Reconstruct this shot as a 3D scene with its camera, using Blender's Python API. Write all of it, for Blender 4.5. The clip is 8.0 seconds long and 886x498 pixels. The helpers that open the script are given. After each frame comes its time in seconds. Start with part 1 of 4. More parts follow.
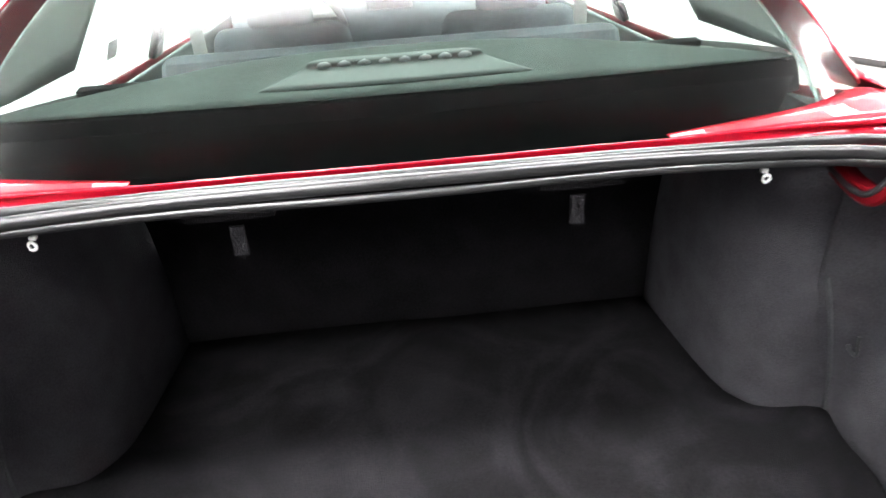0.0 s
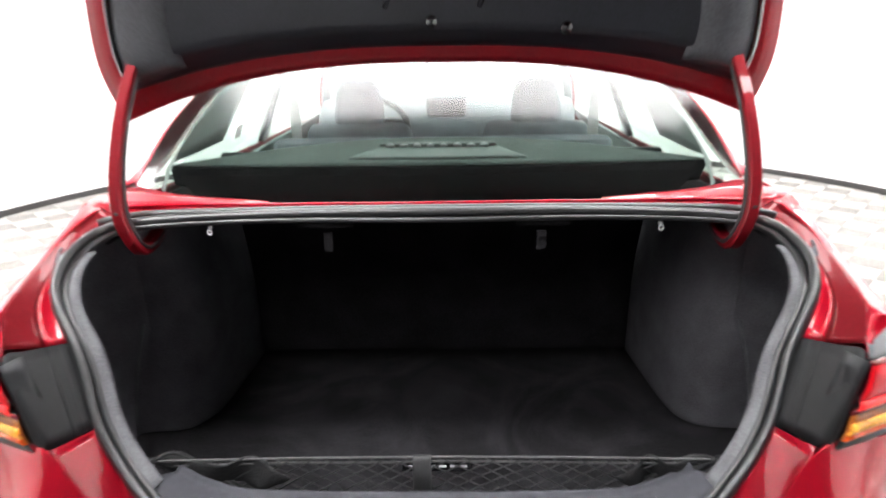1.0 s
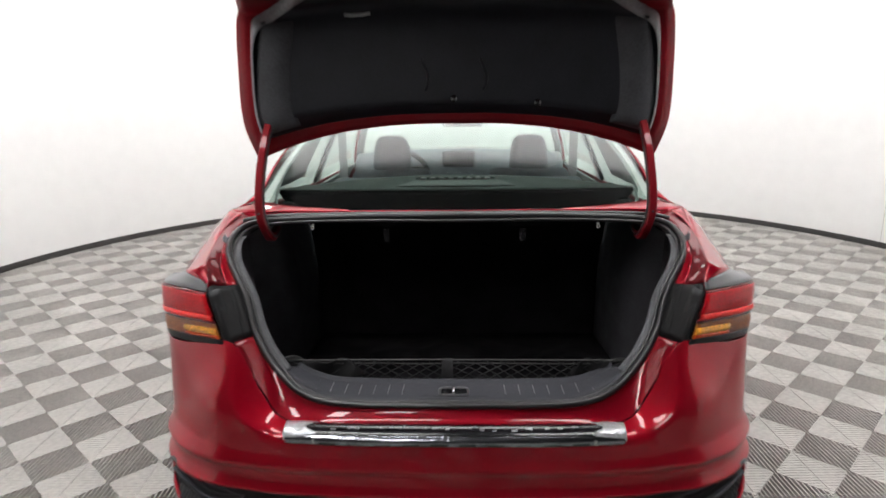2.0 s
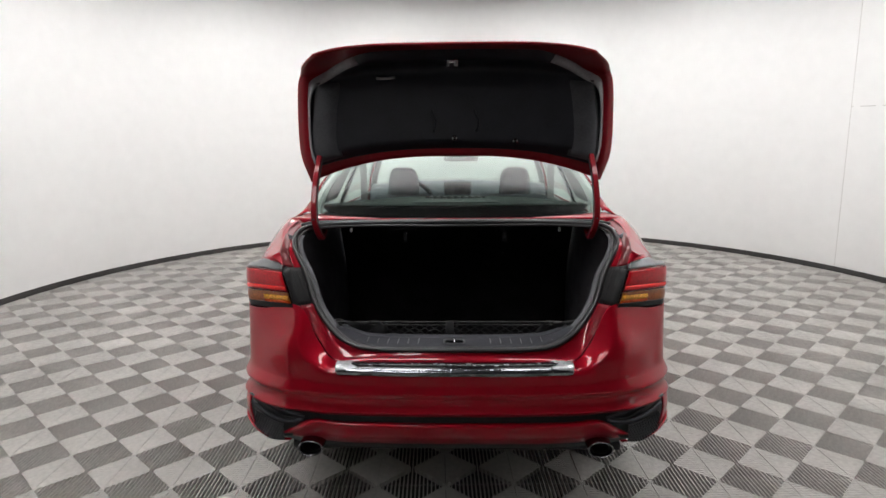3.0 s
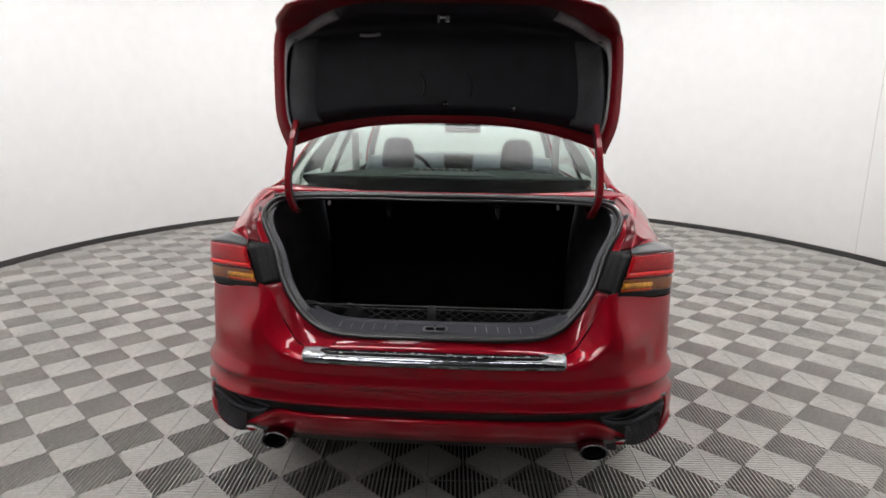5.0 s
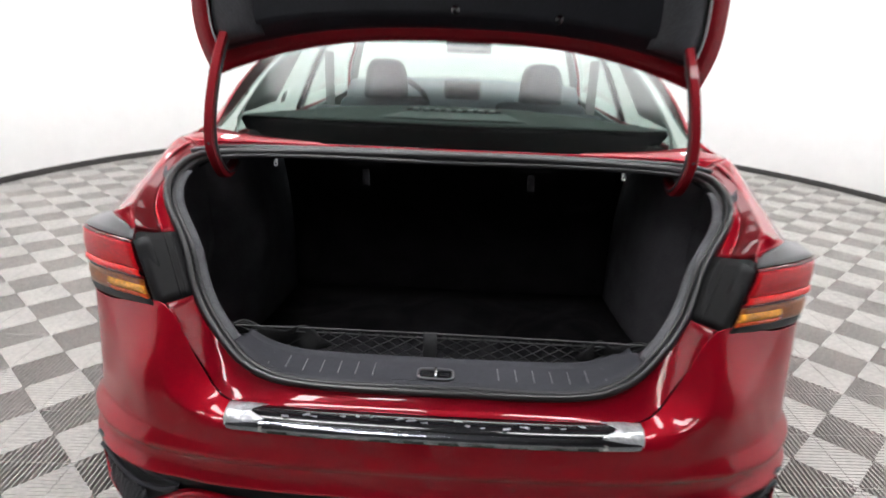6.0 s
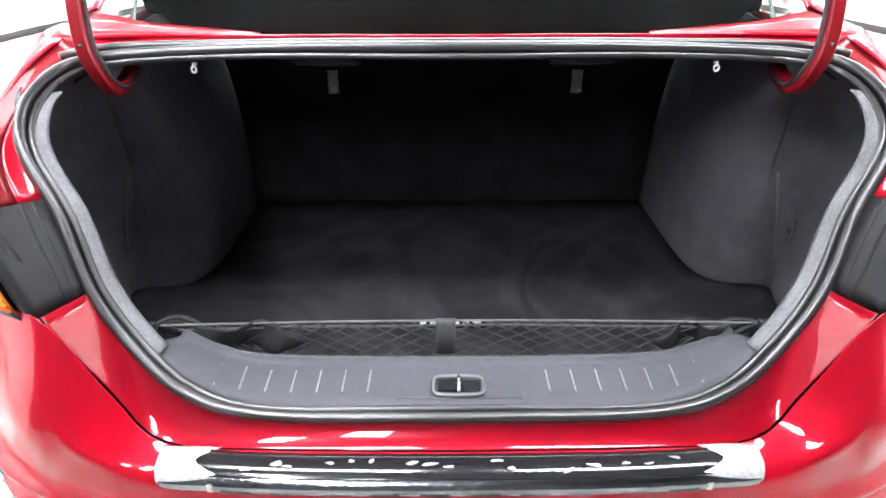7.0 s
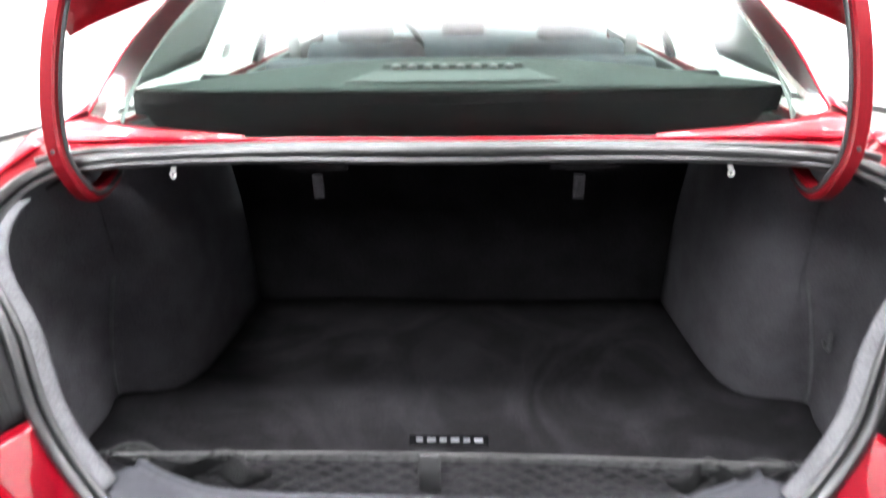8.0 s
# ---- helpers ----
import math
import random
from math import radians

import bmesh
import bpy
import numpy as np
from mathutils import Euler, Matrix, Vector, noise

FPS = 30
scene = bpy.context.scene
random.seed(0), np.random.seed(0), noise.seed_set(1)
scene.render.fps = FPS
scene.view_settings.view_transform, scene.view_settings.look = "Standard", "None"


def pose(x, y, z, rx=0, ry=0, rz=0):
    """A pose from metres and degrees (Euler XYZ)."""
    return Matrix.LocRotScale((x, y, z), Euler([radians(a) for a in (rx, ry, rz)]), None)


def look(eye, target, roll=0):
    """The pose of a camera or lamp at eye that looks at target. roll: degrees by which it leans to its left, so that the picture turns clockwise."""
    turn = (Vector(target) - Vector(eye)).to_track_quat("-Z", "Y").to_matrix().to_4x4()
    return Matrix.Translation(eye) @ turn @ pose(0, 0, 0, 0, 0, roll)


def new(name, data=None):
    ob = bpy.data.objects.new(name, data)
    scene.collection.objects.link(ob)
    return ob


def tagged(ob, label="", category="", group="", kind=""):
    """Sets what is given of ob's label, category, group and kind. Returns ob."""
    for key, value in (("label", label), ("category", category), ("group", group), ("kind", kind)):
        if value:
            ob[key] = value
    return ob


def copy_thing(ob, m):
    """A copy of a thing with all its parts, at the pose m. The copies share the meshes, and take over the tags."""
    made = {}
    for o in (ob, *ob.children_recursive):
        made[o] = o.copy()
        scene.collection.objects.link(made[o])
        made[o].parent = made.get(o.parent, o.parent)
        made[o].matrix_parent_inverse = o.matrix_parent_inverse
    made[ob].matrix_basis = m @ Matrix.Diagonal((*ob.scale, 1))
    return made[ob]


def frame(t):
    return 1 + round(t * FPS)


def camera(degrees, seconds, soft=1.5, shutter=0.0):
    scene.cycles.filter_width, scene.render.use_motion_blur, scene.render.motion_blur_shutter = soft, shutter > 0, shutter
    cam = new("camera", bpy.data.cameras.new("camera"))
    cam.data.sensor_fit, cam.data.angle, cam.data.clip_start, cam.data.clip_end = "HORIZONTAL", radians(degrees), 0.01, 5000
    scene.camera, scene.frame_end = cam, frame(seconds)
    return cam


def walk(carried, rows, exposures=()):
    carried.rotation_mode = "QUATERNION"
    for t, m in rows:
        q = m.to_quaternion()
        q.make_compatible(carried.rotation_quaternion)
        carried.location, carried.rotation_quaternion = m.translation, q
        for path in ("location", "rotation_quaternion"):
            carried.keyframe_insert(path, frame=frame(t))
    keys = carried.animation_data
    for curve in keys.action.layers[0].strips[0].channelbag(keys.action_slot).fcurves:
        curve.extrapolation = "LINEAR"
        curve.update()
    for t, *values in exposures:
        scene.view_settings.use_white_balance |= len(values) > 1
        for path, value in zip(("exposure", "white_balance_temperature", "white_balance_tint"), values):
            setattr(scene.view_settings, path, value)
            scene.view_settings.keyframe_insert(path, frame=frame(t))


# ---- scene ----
cam = camera(69.55, 8.0, 1.5, 0.5)
PATH = [
    (0, (0.001, -0.181, 1.454), (0.093, 1.568, 0.488), -4.0),
    (0.5, (0.030, -0.364, 1.478), (0.106, 1.435, 0.608), -1.8),
    (1, (0.046, -0.709, 1.506), (0.005, 1.178, 0.845), -1.0),
    (1.5, (-0.032, -1.075, 1.553), (-0.051, 0.846, 0.996), -0.7),
    (1.7, (0.012, -1.232, 1.547), (-0.028, 0.694, 1.009), -0.6),
    (2.8, (0.039, -2.177, 1.554), (-0.040, -0.212, 1.190), -0.8),
    (3, (0.030, -2.294, 1.558), (-0.028, -0.330, 1.186), -0.5),
    (3.5, (0.093, -2.477, 1.562), (0.033, -0.513, 1.189), -0.1),
    (4, (0.138, -2.486, 1.557), (0.045, -0.523, 1.190), -0.1),
    (4.5, (0.115, -2.388, 1.544), (0.035, -0.428, 1.156), 0.8),
    (4.7, (0.136, -2.273, 1.517), (0.040, -0.316, 1.115), 0.8),
    (5.8, (0.076, -1.293, 1.518), (0.001, 0.603, 0.886), 1.2),
    (6, (0.050, -1.134, 1.493), (-0.013, 0.746, 0.811), 2.0),
    (6.5, (-0.030, -0.718, 1.473), (-0.036, 1.043, 0.525), 0.8),
    (7, (-0.028, -0.582, 1.458), (-0.021, 1.095, 0.369), -0.1),
    (7.5, (-0.006, -0.540, 1.462), (-0.014, 1.143, 0.383), 0.1),
    (8, (0.042, -0.463, 1.460), (-0.047, 1.334, 0.586), -1.1),
]
EXPOSURES = [(0, 2.55, 6450, 10), (0.5, 2.55, 6450, 10), (1, 1.75, 6450, 10), (1.5, 0.88, 6500, 10), (2.8, 0.02, 6500, 10), (4.7, 0.02, 6500, 10), (5.8, 0.42, 6400, 10), (6.5, 1.45, 6250, 10), (7, 2.5, 6200, 10), (7.5, 2.65, 6200, 10), (8, 2.6, 6300, 10)]
walk(cam, [(t, look(eye, target, roll)) for t, eye, target, roll in PATH], EXPOSURES)

# ---- world and light ----
world = bpy.data.worlds.new("world")
scene.world = world
world.use_nodes = True
sky = world.node_tree.nodes.new("ShaderNodeTexSky")
sky.sky_type = "NISHITA"
sky.sun_disc = False
sky.sun_elevation, sky.sun_rotation = radians(45), radians(20)
world.node_tree.links.new(sky.outputs[0], world.node_tree.nodes["Background"].inputs[0])
world.node_tree.nodes["Background"].inputs[1].default_value = 0.05
LAMP_POWER = 13.0
VEIL_POWER = 3.6


# ---- materials ----
def material(name, colour, rough=0.5, metal=0.0, coat=0.0, vary=0.1, scale=20.0, bump=0.0, bump_scale=200.0, detail=6.0, spec=0.5):
    """A node material with colour variation at two scales and fine relief."""
    m = bpy.data.materials.new(name)
    m.use_nodes = True
    nt = m.node_tree
    b = nt.nodes["Principled BSDF"]
    b.inputs["Roughness"].default_value = rough
    b.inputs["Metallic"].default_value = metal
    b.inputs["Coat Weight"].default_value = coat
    b.inputs["Coat Roughness"].default_value = 0.015
    b.inputs["Specular IOR Level"].default_value = spec
    where = nt.nodes.new("ShaderNodeTexCoord")
    big, fine = nt.nodes.new("ShaderNodeTexNoise"), nt.nodes.new("ShaderNodeTexNoise")
    big.inputs["Scale"].default_value, big.inputs["Detail"].default_value = scale * 0.15, 3
    fine.inputs["Scale"].default_value, fine.inputs["Detail"].default_value = scale * 3, detail
    add = nt.nodes.new("ShaderNodeMath")
    add.operation = "ADD"
    ramp = nt.nodes.new("ShaderNodeMapRange")
    ramp.inputs["From Min"].default_value, ramp.inputs["From Max"].default_value = 0.7, 1.3
    ramp.inputs["To Min"].default_value, ramp.inputs["To Max"].default_value = 1 - vary, 1 + vary
    mix = nt.nodes.new("ShaderNodeVectorMath")
    mix.operation = "SCALE"
    mix.inputs[0].default_value = colour
    for tex in (big, fine):
        nt.links.new(where.outputs["Object"], tex.inputs["Vector"])
    nt.links.new(big.outputs[0], add.inputs[0])
    nt.links.new(fine.outputs[0], add.inputs[1])
    nt.links.new(add.outputs[0], ramp.inputs[0])
    nt.links.new(ramp.outputs[0], mix.inputs["Scale"])
    nt.links.new(mix.outputs[0], b.inputs["Base Color"])
    if bump:
        tex = nt.nodes.new("ShaderNodeTexNoise")
        tex.inputs["Scale"].default_value = bump_scale
        tex.inputs["Detail"].default_value = 4
        nt.links.new(where.outputs["Object"], tex.inputs["Vector"])
        relief = nt.nodes.new("ShaderNodeBump")
        relief.inputs["Strength"].default_value, relief.inputs["Distance"].default_value = bump, 0.01
        nt.links.new(tex.outputs[0], relief.inputs["Height"])
        nt.links.new(relief.outputs[0], b.inputs["Normal"])
    return m


def glass_material(name, tint, ior=1.5, gloss=0.02, coating=2.8):
    """A pane: tinted see-through with Fresnel gloss."""
    m = bpy.data.materials.new(name)
    m.use_nodes = True
    nt = m.node_tree
    nt.nodes.remove(nt.nodes["Principled BSDF"])
    clear, shine = nt.nodes.new("ShaderNodeBsdfTransparent"), nt.nodes.new("ShaderNodeBsdfGlossy")
    clear.inputs[0].default_value = (*tint, 1)
    shine.inputs["Roughness"].default_value = gloss
    facing, mix = nt.nodes.new("ShaderNodeLayerWeight"), nt.nodes.new("ShaderNodeMixShader")
    power, gain = nt.nodes.new("ShaderNodeMath"), nt.nodes.new("ShaderNodeMapRange")
    power.operation = "POWER"
    power.inputs[1].default_value = 5.0
    gain.inputs["To Min"].default_value = ((ior - 1) / (ior + 1)) ** 2 * coating
    gain.inputs["To Max"].default_value = 0.75
    nt.links.new(facing.outputs["Facing"], power.inputs[0])
    nt.links.new(power.outputs[0], gain.inputs[0])
    nt.links.new(gain.outputs[0], mix.inputs[0])
    nt.links.new(clear.outputs[0], mix.inputs[1])
    nt.links.new(shine.outputs[0], mix.inputs[2])
    nt.links.new(mix.outputs[0], nt.nodes["Material Output"].inputs[0])
    return m


def nap_material(name, colour):
    """Carpet whose nap has been brushed in swirling strokes, with some pale dust."""
    m = material(name, colour, 0.95, 0, 0, 0.3, 60, 0.5, 420, 8, 0.2)
    nt = m.node_tree
    b = nt.nodes["Principled BSDF"]
    base = b.inputs["Base Color"].links[0].from_socket
    where = nt.nodes.new("ShaderNodeTexCoord")
    swirl, dust = nt.nodes.new("ShaderNodeTexNoise"), nt.nodes.new("ShaderNodeTexNoise")
    swirl.inputs["Scale"].default_value, swirl.inputs["Detail"].default_value, swirl.inputs["Distortion"].default_value = 3.2, 2.5, 2.2
    dust.inputs["Scale"].default_value, dust.inputs["Detail"].default_value = 150, 2
    strokes, specks, total = nt.nodes.new("ShaderNodeMapRange"), nt.nodes.new("ShaderNodeMapRange"), nt.nodes.new("ShaderNodeMath")
    strokes.inputs["From Min"].default_value, strokes.inputs["From Max"].default_value = 0.40, 0.68
    strokes.inputs["To Min"].default_value, strokes.inputs["To Max"].default_value = 0.72, 1.55
    specks.inputs["From Min"].default_value, specks.inputs["From Max"].default_value = 0.72, 0.80
    specks.inputs["To Max"].default_value = 0.8
    total.operation = "ADD"
    scale = nt.nodes.new("ShaderNodeVectorMath")
    scale.operation = "SCALE"
    for tex, ramp in ((swirl, strokes), (dust, specks)):
        nt.links.new(where.outputs["Object"], tex.inputs["Vector"])
        nt.links.new(tex.outputs[0], ramp.inputs[0])
    nt.links.new(strokes.outputs[0], total.inputs[0])
    nt.links.new(specks.outputs[0], total.inputs[1])
    nt.links.new(base, scale.inputs[0])
    nt.links.new(total.outputs[0], scale.inputs["Scale"])
    nt.links.new(scale.outputs[0], b.inputs["Base Color"])
    return m


def glowing(name, colour, strength):
    m = bpy.data.materials.new(name)
    m.use_nodes = True
    b = m.node_tree.nodes["Principled BSDF"]
    b.inputs["Base Color"].default_value = (0.8, 0.8, 0.8, 1)
    b.inputs["Emission Color"].default_value = (*colour, 1)
    b.inputs["Emission Strength"].default_value = strength
    return m


PAINT = material("red_paint", (0.345, 0.0018, 0.013), 0.36, 0.34, 0.8, 0.05, 60, 0.0, 200, 6, 0.05)
# red of PAINT at about two thirds, for the panel below the seal
PAINT_DARKER = material("red_paint_darker", (0.235, 0.0015, 0.010), 0.36, 0.34, 1.0, 0.08, 60, 0.0, 200, 6, 0.05)
# body red darkened: the shade on inward faces is put into the colour
PAINT_SHADED = material("red_paint_shaded", (0.17, 0.003, 0.008), 0.5, 0.4, 0.35, 0.1, 40, 0.02, 90, 6, 0.15)
BLACK = material("black_plastic", (0.018, 0.018, 0.02), 0.5, 0, 0, 0.2, 30, 0.08, 500)
GLOSS_BLACK = material("gloss_black_plastic", (0.012, 0.012, 0.014), 0.12, 0, 0.6, 0.2, 20)
SILL_GREY = material("grey_sill_plastic", (0.053, 0.054, 0.063), 0.55, 0, 0, 0.12, 30, 0.1, 700, 6, 0.2)
RUBBER = material("black_rubber", (0.014, 0.014, 0.015), 0.3, 0, 0, 0.2, 40, 0.008, 60, 6, 0.9)
FELT = material("grey_felt", (0.150, 0.150, 0.160), 0.95, 0, 0, 0.28, 90, 0.4, 420, 9, 0.2)
LINING = material("dark_felt_lining", (0.122, 0.118, 0.131), 0.95, 0, 0, 0.25, 90, 0.6, 420, 9, 0.2)
CARPET = material("black_carpet", (0.020, 0.0191, 0.0218), 0.95, 0, 0, 0.5, 60, 0.6, 500, 9, 0.2)
MAT = nap_material("dark_carpet_mat", (0.0225, 0.0213, 0.0242))
LINER = material("black_lid_felt", (0.0085, 0.0092, 0.0135), 0.5, 0, 0, 0.4, 60, 0.06, 500, 8, 0.3)
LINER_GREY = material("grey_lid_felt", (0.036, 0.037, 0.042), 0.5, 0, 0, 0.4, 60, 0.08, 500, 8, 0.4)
# pale grey: light caught by the liner's bevel as colour; also the brake lenses
LIT_RIM_LENS_GREY = material("lit_liner_edge_lens_grey", (0.20, 0.20, 0.21), 0.4, 0, 0, 0.25, 40, 0.05, 300, 6, 0.5)
CHROME = material("bright_chrome", (0.34, 0.35, 0.38), 0.14, 1.0, 0, 0.25, 20, 0.18, 26)
WRAP = material("pale_wrinkled_film", (0.55, 0.56, 0.58), 0.22, 0.5, 0.4, 0.35, 40, 0.5, 45)
STEEL = material("bright_steel", (0.75, 0.75, 0.76), 0.2, 1.0, 0, 0.08, 30)
DARK_STEEL = material("sooty_steel", (0.05, 0.05, 0.05), 0.45, 0.9, 0, 0.3, 40)
WHITE_PLASTIC = material("white_plastic", (0.75, 0.75, 0.74), 0.4, 0, 0, 0.05, 30)
LENS_RED = material("red_lens", (0.55, 0.003, 0.011), 0.3, 0, 0.5, 0.3, 40, 0.04, 60, 6, 0.15)
LENS_DEEP = material("bright_red_lens", (0.85, 0.02, 0.02), 0.2, 0, 0.5, 0.25, 60, 0.06, 60, 6, 0.2)
LENS_DARK = material("dark_red_lens", (0.13, 0.002, 0.004), 0.25, 0, 0.5, 0.3, 40, 0.06, 60, 6, 0.2)
LENS_AMBER = material("amber_lens", (0.30, 0.075, 0.008), 0.3, 0, 0.5, 0.5, 45, 0.10, 70, 3, 0.2)
LENS_GOLD = material("gold_lens", (0.72, 0.31, 0.03), 0.25, 0, 0.5, 0.6, 45, 0.15, 70, 3, 0.2)
LENS_ORANGE = material("orange_lens", (0.62, 0.075, 0.008), 0.25, 0, 0.5, 0.4, 45, 0.10, 70, 3, 0.2)
SEAT = material("dark_grey_seat_cloth", (0.16, 0.175, 0.195), 0.9, 0, 0, 0.2, 60, 0.3, 500)
TRIM_LIGHT = material("light_grey_trim", (0.34, 0.34, 0.34), 0.8, 0, 0, 0.08, 30, 0.05, 300)
SHELF = material("charcoal_shelf_felt", (0.045, 0.054, 0.051), 0.9, 0, 0, 0.3, 60, 0.3, 400)
TYRE = material("tyre_rubber", (0.018, 0.018, 0.018), 0.8, 0, 0, 0.2, 30, 0.2, 200)
ALLOY = material("silver_alloy", (0.5, 0.5, 0.52), 0.3, 0.9, 0, 0.06, 30)
FILLER = material("black_filler_plastic", (0.012, 0.012, 0.013), 0.45, 0, 0, 0.2, 30, 0.05, 500, 6, 0.3)
HOUSING = material("grey_lamp_housing", (0.045, 0.05, 0.05), 0.6, 0, 0, 0.1, 30)
BLACK_PRINT = material("matt_black_print", (0.0014, 0.0015, 0.0016), 0.9, 0, 0, 0.3, 30, 0.05, 300, 6, 0.0)
# paler grey than the sill cover, for its raised ribs
RIB_GREY = material("pale_rib_plastic", (0.17, 0.17, 0.18), 0.5, 0, 0, 0.2, 30)
SATIN_GREY = material("satin_grey_plastic", (0.11, 0.11, 0.116), 0.35, 0, 0.2, 0.1, 20)
FILM = material("torn_film", (0.32, 0.32, 0.34), 0.3, 0, 0, 0.3, 200)
DARK_CHROME = material("dark_chrome", (0.22, 0.22, 0.23), 0.18, 1.0, 0, 0.1, 30)
CORD = material("black_net_cord", (0.038, 0.038, 0.040), 0.7, 0, 0, 0.3, 200)
CORD_LIGHT = material("grey_elastic_cord", (0.09, 0.09, 0.09), 0.7, 0, 0, 0.3, 200)
CLOTH = material("black_net_cloth", (0.017, 0.017, 0.018), 0.75, 0, 0, 0.5, 90, 0.5, 300, 6, 0.4)
WALL = material("white_wall_paint", (0.80, 0.80, 0.79), 0.65, 0, 0, 0.025, 2.2, 0.03, 60)
# for the unseen ceiling, darkened so the rear window mirrors little of it
CEILING = material("unseen_dark_ceiling", (0.05, 0.05, 0.05), 0.8, 0, 0, 0.03, 3, 0.03, 60)
SKIRTING = material("black_skirting", (0.02, 0.018, 0.017), 0.5, 0, 0, 0.25, 20, 0.05, 80)
TILE = material("grey_ribbed_tile", (0.41, 0.396, 0.370), 0.55, 0, 0, 0.20, 12, 0.1, 300)
# dark colour stands in for the unlit space behind the camera
SHADE = material("unlit_entrance_grey", (0.09, 0.09, 0.093), 0.8, 0, 0, 0.1, 3, 0.03, 60)
UNDER = material("dark_subfloor", (0.016, 0.0155, 0.015), 0.9, 0, 0, 0.3, 6, 0.1, 60)
REAR_GLASS = glass_material("green_rear_glass", (0.70, 0.82, 0.77), 1.5, 0.13, 1.3)
SIDE_GLASS = glass_material("green_side_glass", (0.80, 0.89, 0.85))
LAMP_GLOW = glowing("lamp_panel", (1.0, 0.99, 0.985), LAMP_POWER)
VEIL_GLOW = glowing("veil_cloth", (1.0, 0.99, 0.985), VEIL_POWER)


# ---- shaping helpers ----
def catmull(pts, n):
    """A smooth row of points through pts, n to each stretch."""
    p = np.asarray(pts, float)
    if len(p) < 3:
        return np.array([p[0] + (p[-1] - p[0]) * i / n for i in range(n + 1)])
    q = np.vstack([2 * p[0] - p[1], p, 2 * p[-1] - p[-2]])
    out = []
    for i in range(len(p) - 1):
        a, b, c, d = q[i:i + 4]
        for k in range(n):
            t = k / n
            out.append(0.5 * (2 * b + (c - a) * t + (2 * a - 5 * b + 4 * c - d) * t * t + (3 * b - a - 3 * c + d) * t ** 3))
    out.append(p[-1])
    return np.array(out)


def smooth_rows(rows, nu, nv):
    fine = [catmull(r, nu) for r in rows]
    cols = [catmull([f[i] for f in fine], nv) for i in range(len(fine[0]))]
    return [[cols[i][j] for i in range(len(cols))] for j in range(len(cols[0]))]


def grid_mesh(rows, flip=False):
    bm = bmesh.new()
    vs = [[bm.verts.new(p) for p in r] for r in rows]
    for j in range(len(vs) - 1):
        for i in range(len(vs[0]) - 1):
            q = [vs[j][i], vs[j][i + 1], vs[j + 1][i + 1], vs[j + 1][i]]
            bm.faces.new(q[::-1] if flip else q)
    for f in bm.faces:
        f.smooth = True
    return bm


def box_mesh(size, centre=(0, 0, 0), bevel=0.0, segments=2, bm=None):
    own = bmesh.new()
    bmesh.ops.create_cube(own, size=1)
    bmesh.ops.scale(own, vec=size, verts=own.verts)
    if bevel:
        bmesh.ops.bevel(own, geom=own.edges[:], offset=bevel, segments=segments, profile=0.6, affect="EDGES")
    bmesh.ops.translate(own, vec=centre, verts=own.verts)
    return own


def tube_mesh(path, radius, sides=8, wide=1.0, ends=True):
    """A tube along a row of points; wide stretches it across its level normal."""
    p = [Vector(q) for q in path]
    bm = bmesh.new()
    rings = []
    for i, c in enumerate(p):
        t = (p[min(i + 1, len(p) - 1)] - p[max(i - 1, 0)]).normalized()
        side = t.cross(Vector((0, 0, 1)))
        side = Vector((1, 0, 0)) if side.length < 0.05 else side.normalized()
        up = side.cross(t)
        r = radius[i] if isinstance(radius, (list, tuple)) else radius
        rings.append([bm.verts.new(c + side * math.cos(a) * r * wide + up * math.sin(a) * r) for a in [2 * math.pi * k / sides for k in range(sides)]])
    for a, b in zip(rings, rings[1:]):
        for k in range(sides):
            bm.faces.new((a[k], a[(k + 1) % sides], b[(k + 1) % sides], b[k]))
    if ends:
        bm.faces.new(rings[0][::-1])
        bm.faces.new(rings[-1])
    for f in bm.faces:
        f.smooth = True
    return bm


def turned_mesh(profile, sides=32, axis="y"):
    """A turned shape from (radius, along) pairs round an axis."""
    bm = bmesh.new()
    rings = []
    for r, s in profile:
        ring = []
        for k in range(sides):
            a = 2 * math.pi * k / sides
            u, v = r * math.cos(a), r * math.sin(a)
            ring.append(bm.verts.new({"x": (s, u, v), "y": (u, s, v), "z": (u, v, s)}[axis]))
        rings.append(ring)
    for a, b in zip(rings, rings[1:]):
        for k in range(sides):
            bm.faces.new((a[k], b[k], b[(k + 1) % sides], a[(k + 1) % sides]))
    for f in bm.faces:
        f.smooth = True
    return bm


def joined(*meshes):
    out = bmesh.new()
    for bm in meshes:
        tmp = bpy.data.meshes.new("tmp")
        bm.to_mesh(tmp)
        out.from_mesh(tmp)
        bpy.data.meshes.remove(tmp)
    return out


def moved(bm, m):
    bmesh.ops.transform(bm, matrix=m, verts=bm.verts)
    return bm


def part(name, bm, mat, parent=None, label="", thick=0.0, flat=False):
    """Links a bmesh as one mesh object under a thing or a part."""
    me = bpy.data.meshes.new(name)
    bmesh.ops.recalc_face_normals(bm, faces=bm.faces)
    bm.to_mesh(me)
    bm.free()
    me.materials.append(mat)
    ob = new(name, me)
    if parent:
        ob.parent = parent
    if thick:
        mod = ob.modifiers.new("thickness", "SOLIDIFY")
        mod.thickness, mod.offset = thick, 0
    if label:
        tagged(ob, label)
    return ob


def sheet(name, rows, mat, parent, nu=6, nv=4, thick=0.004, label=""):
    return part(name, grid_mesh(smooth_rows(rows, nu, nv)), mat, parent, label, thick)


def flip_x(rows):
    return [[(-p[0], p[1], p[2]) for p in r] for r in rows]


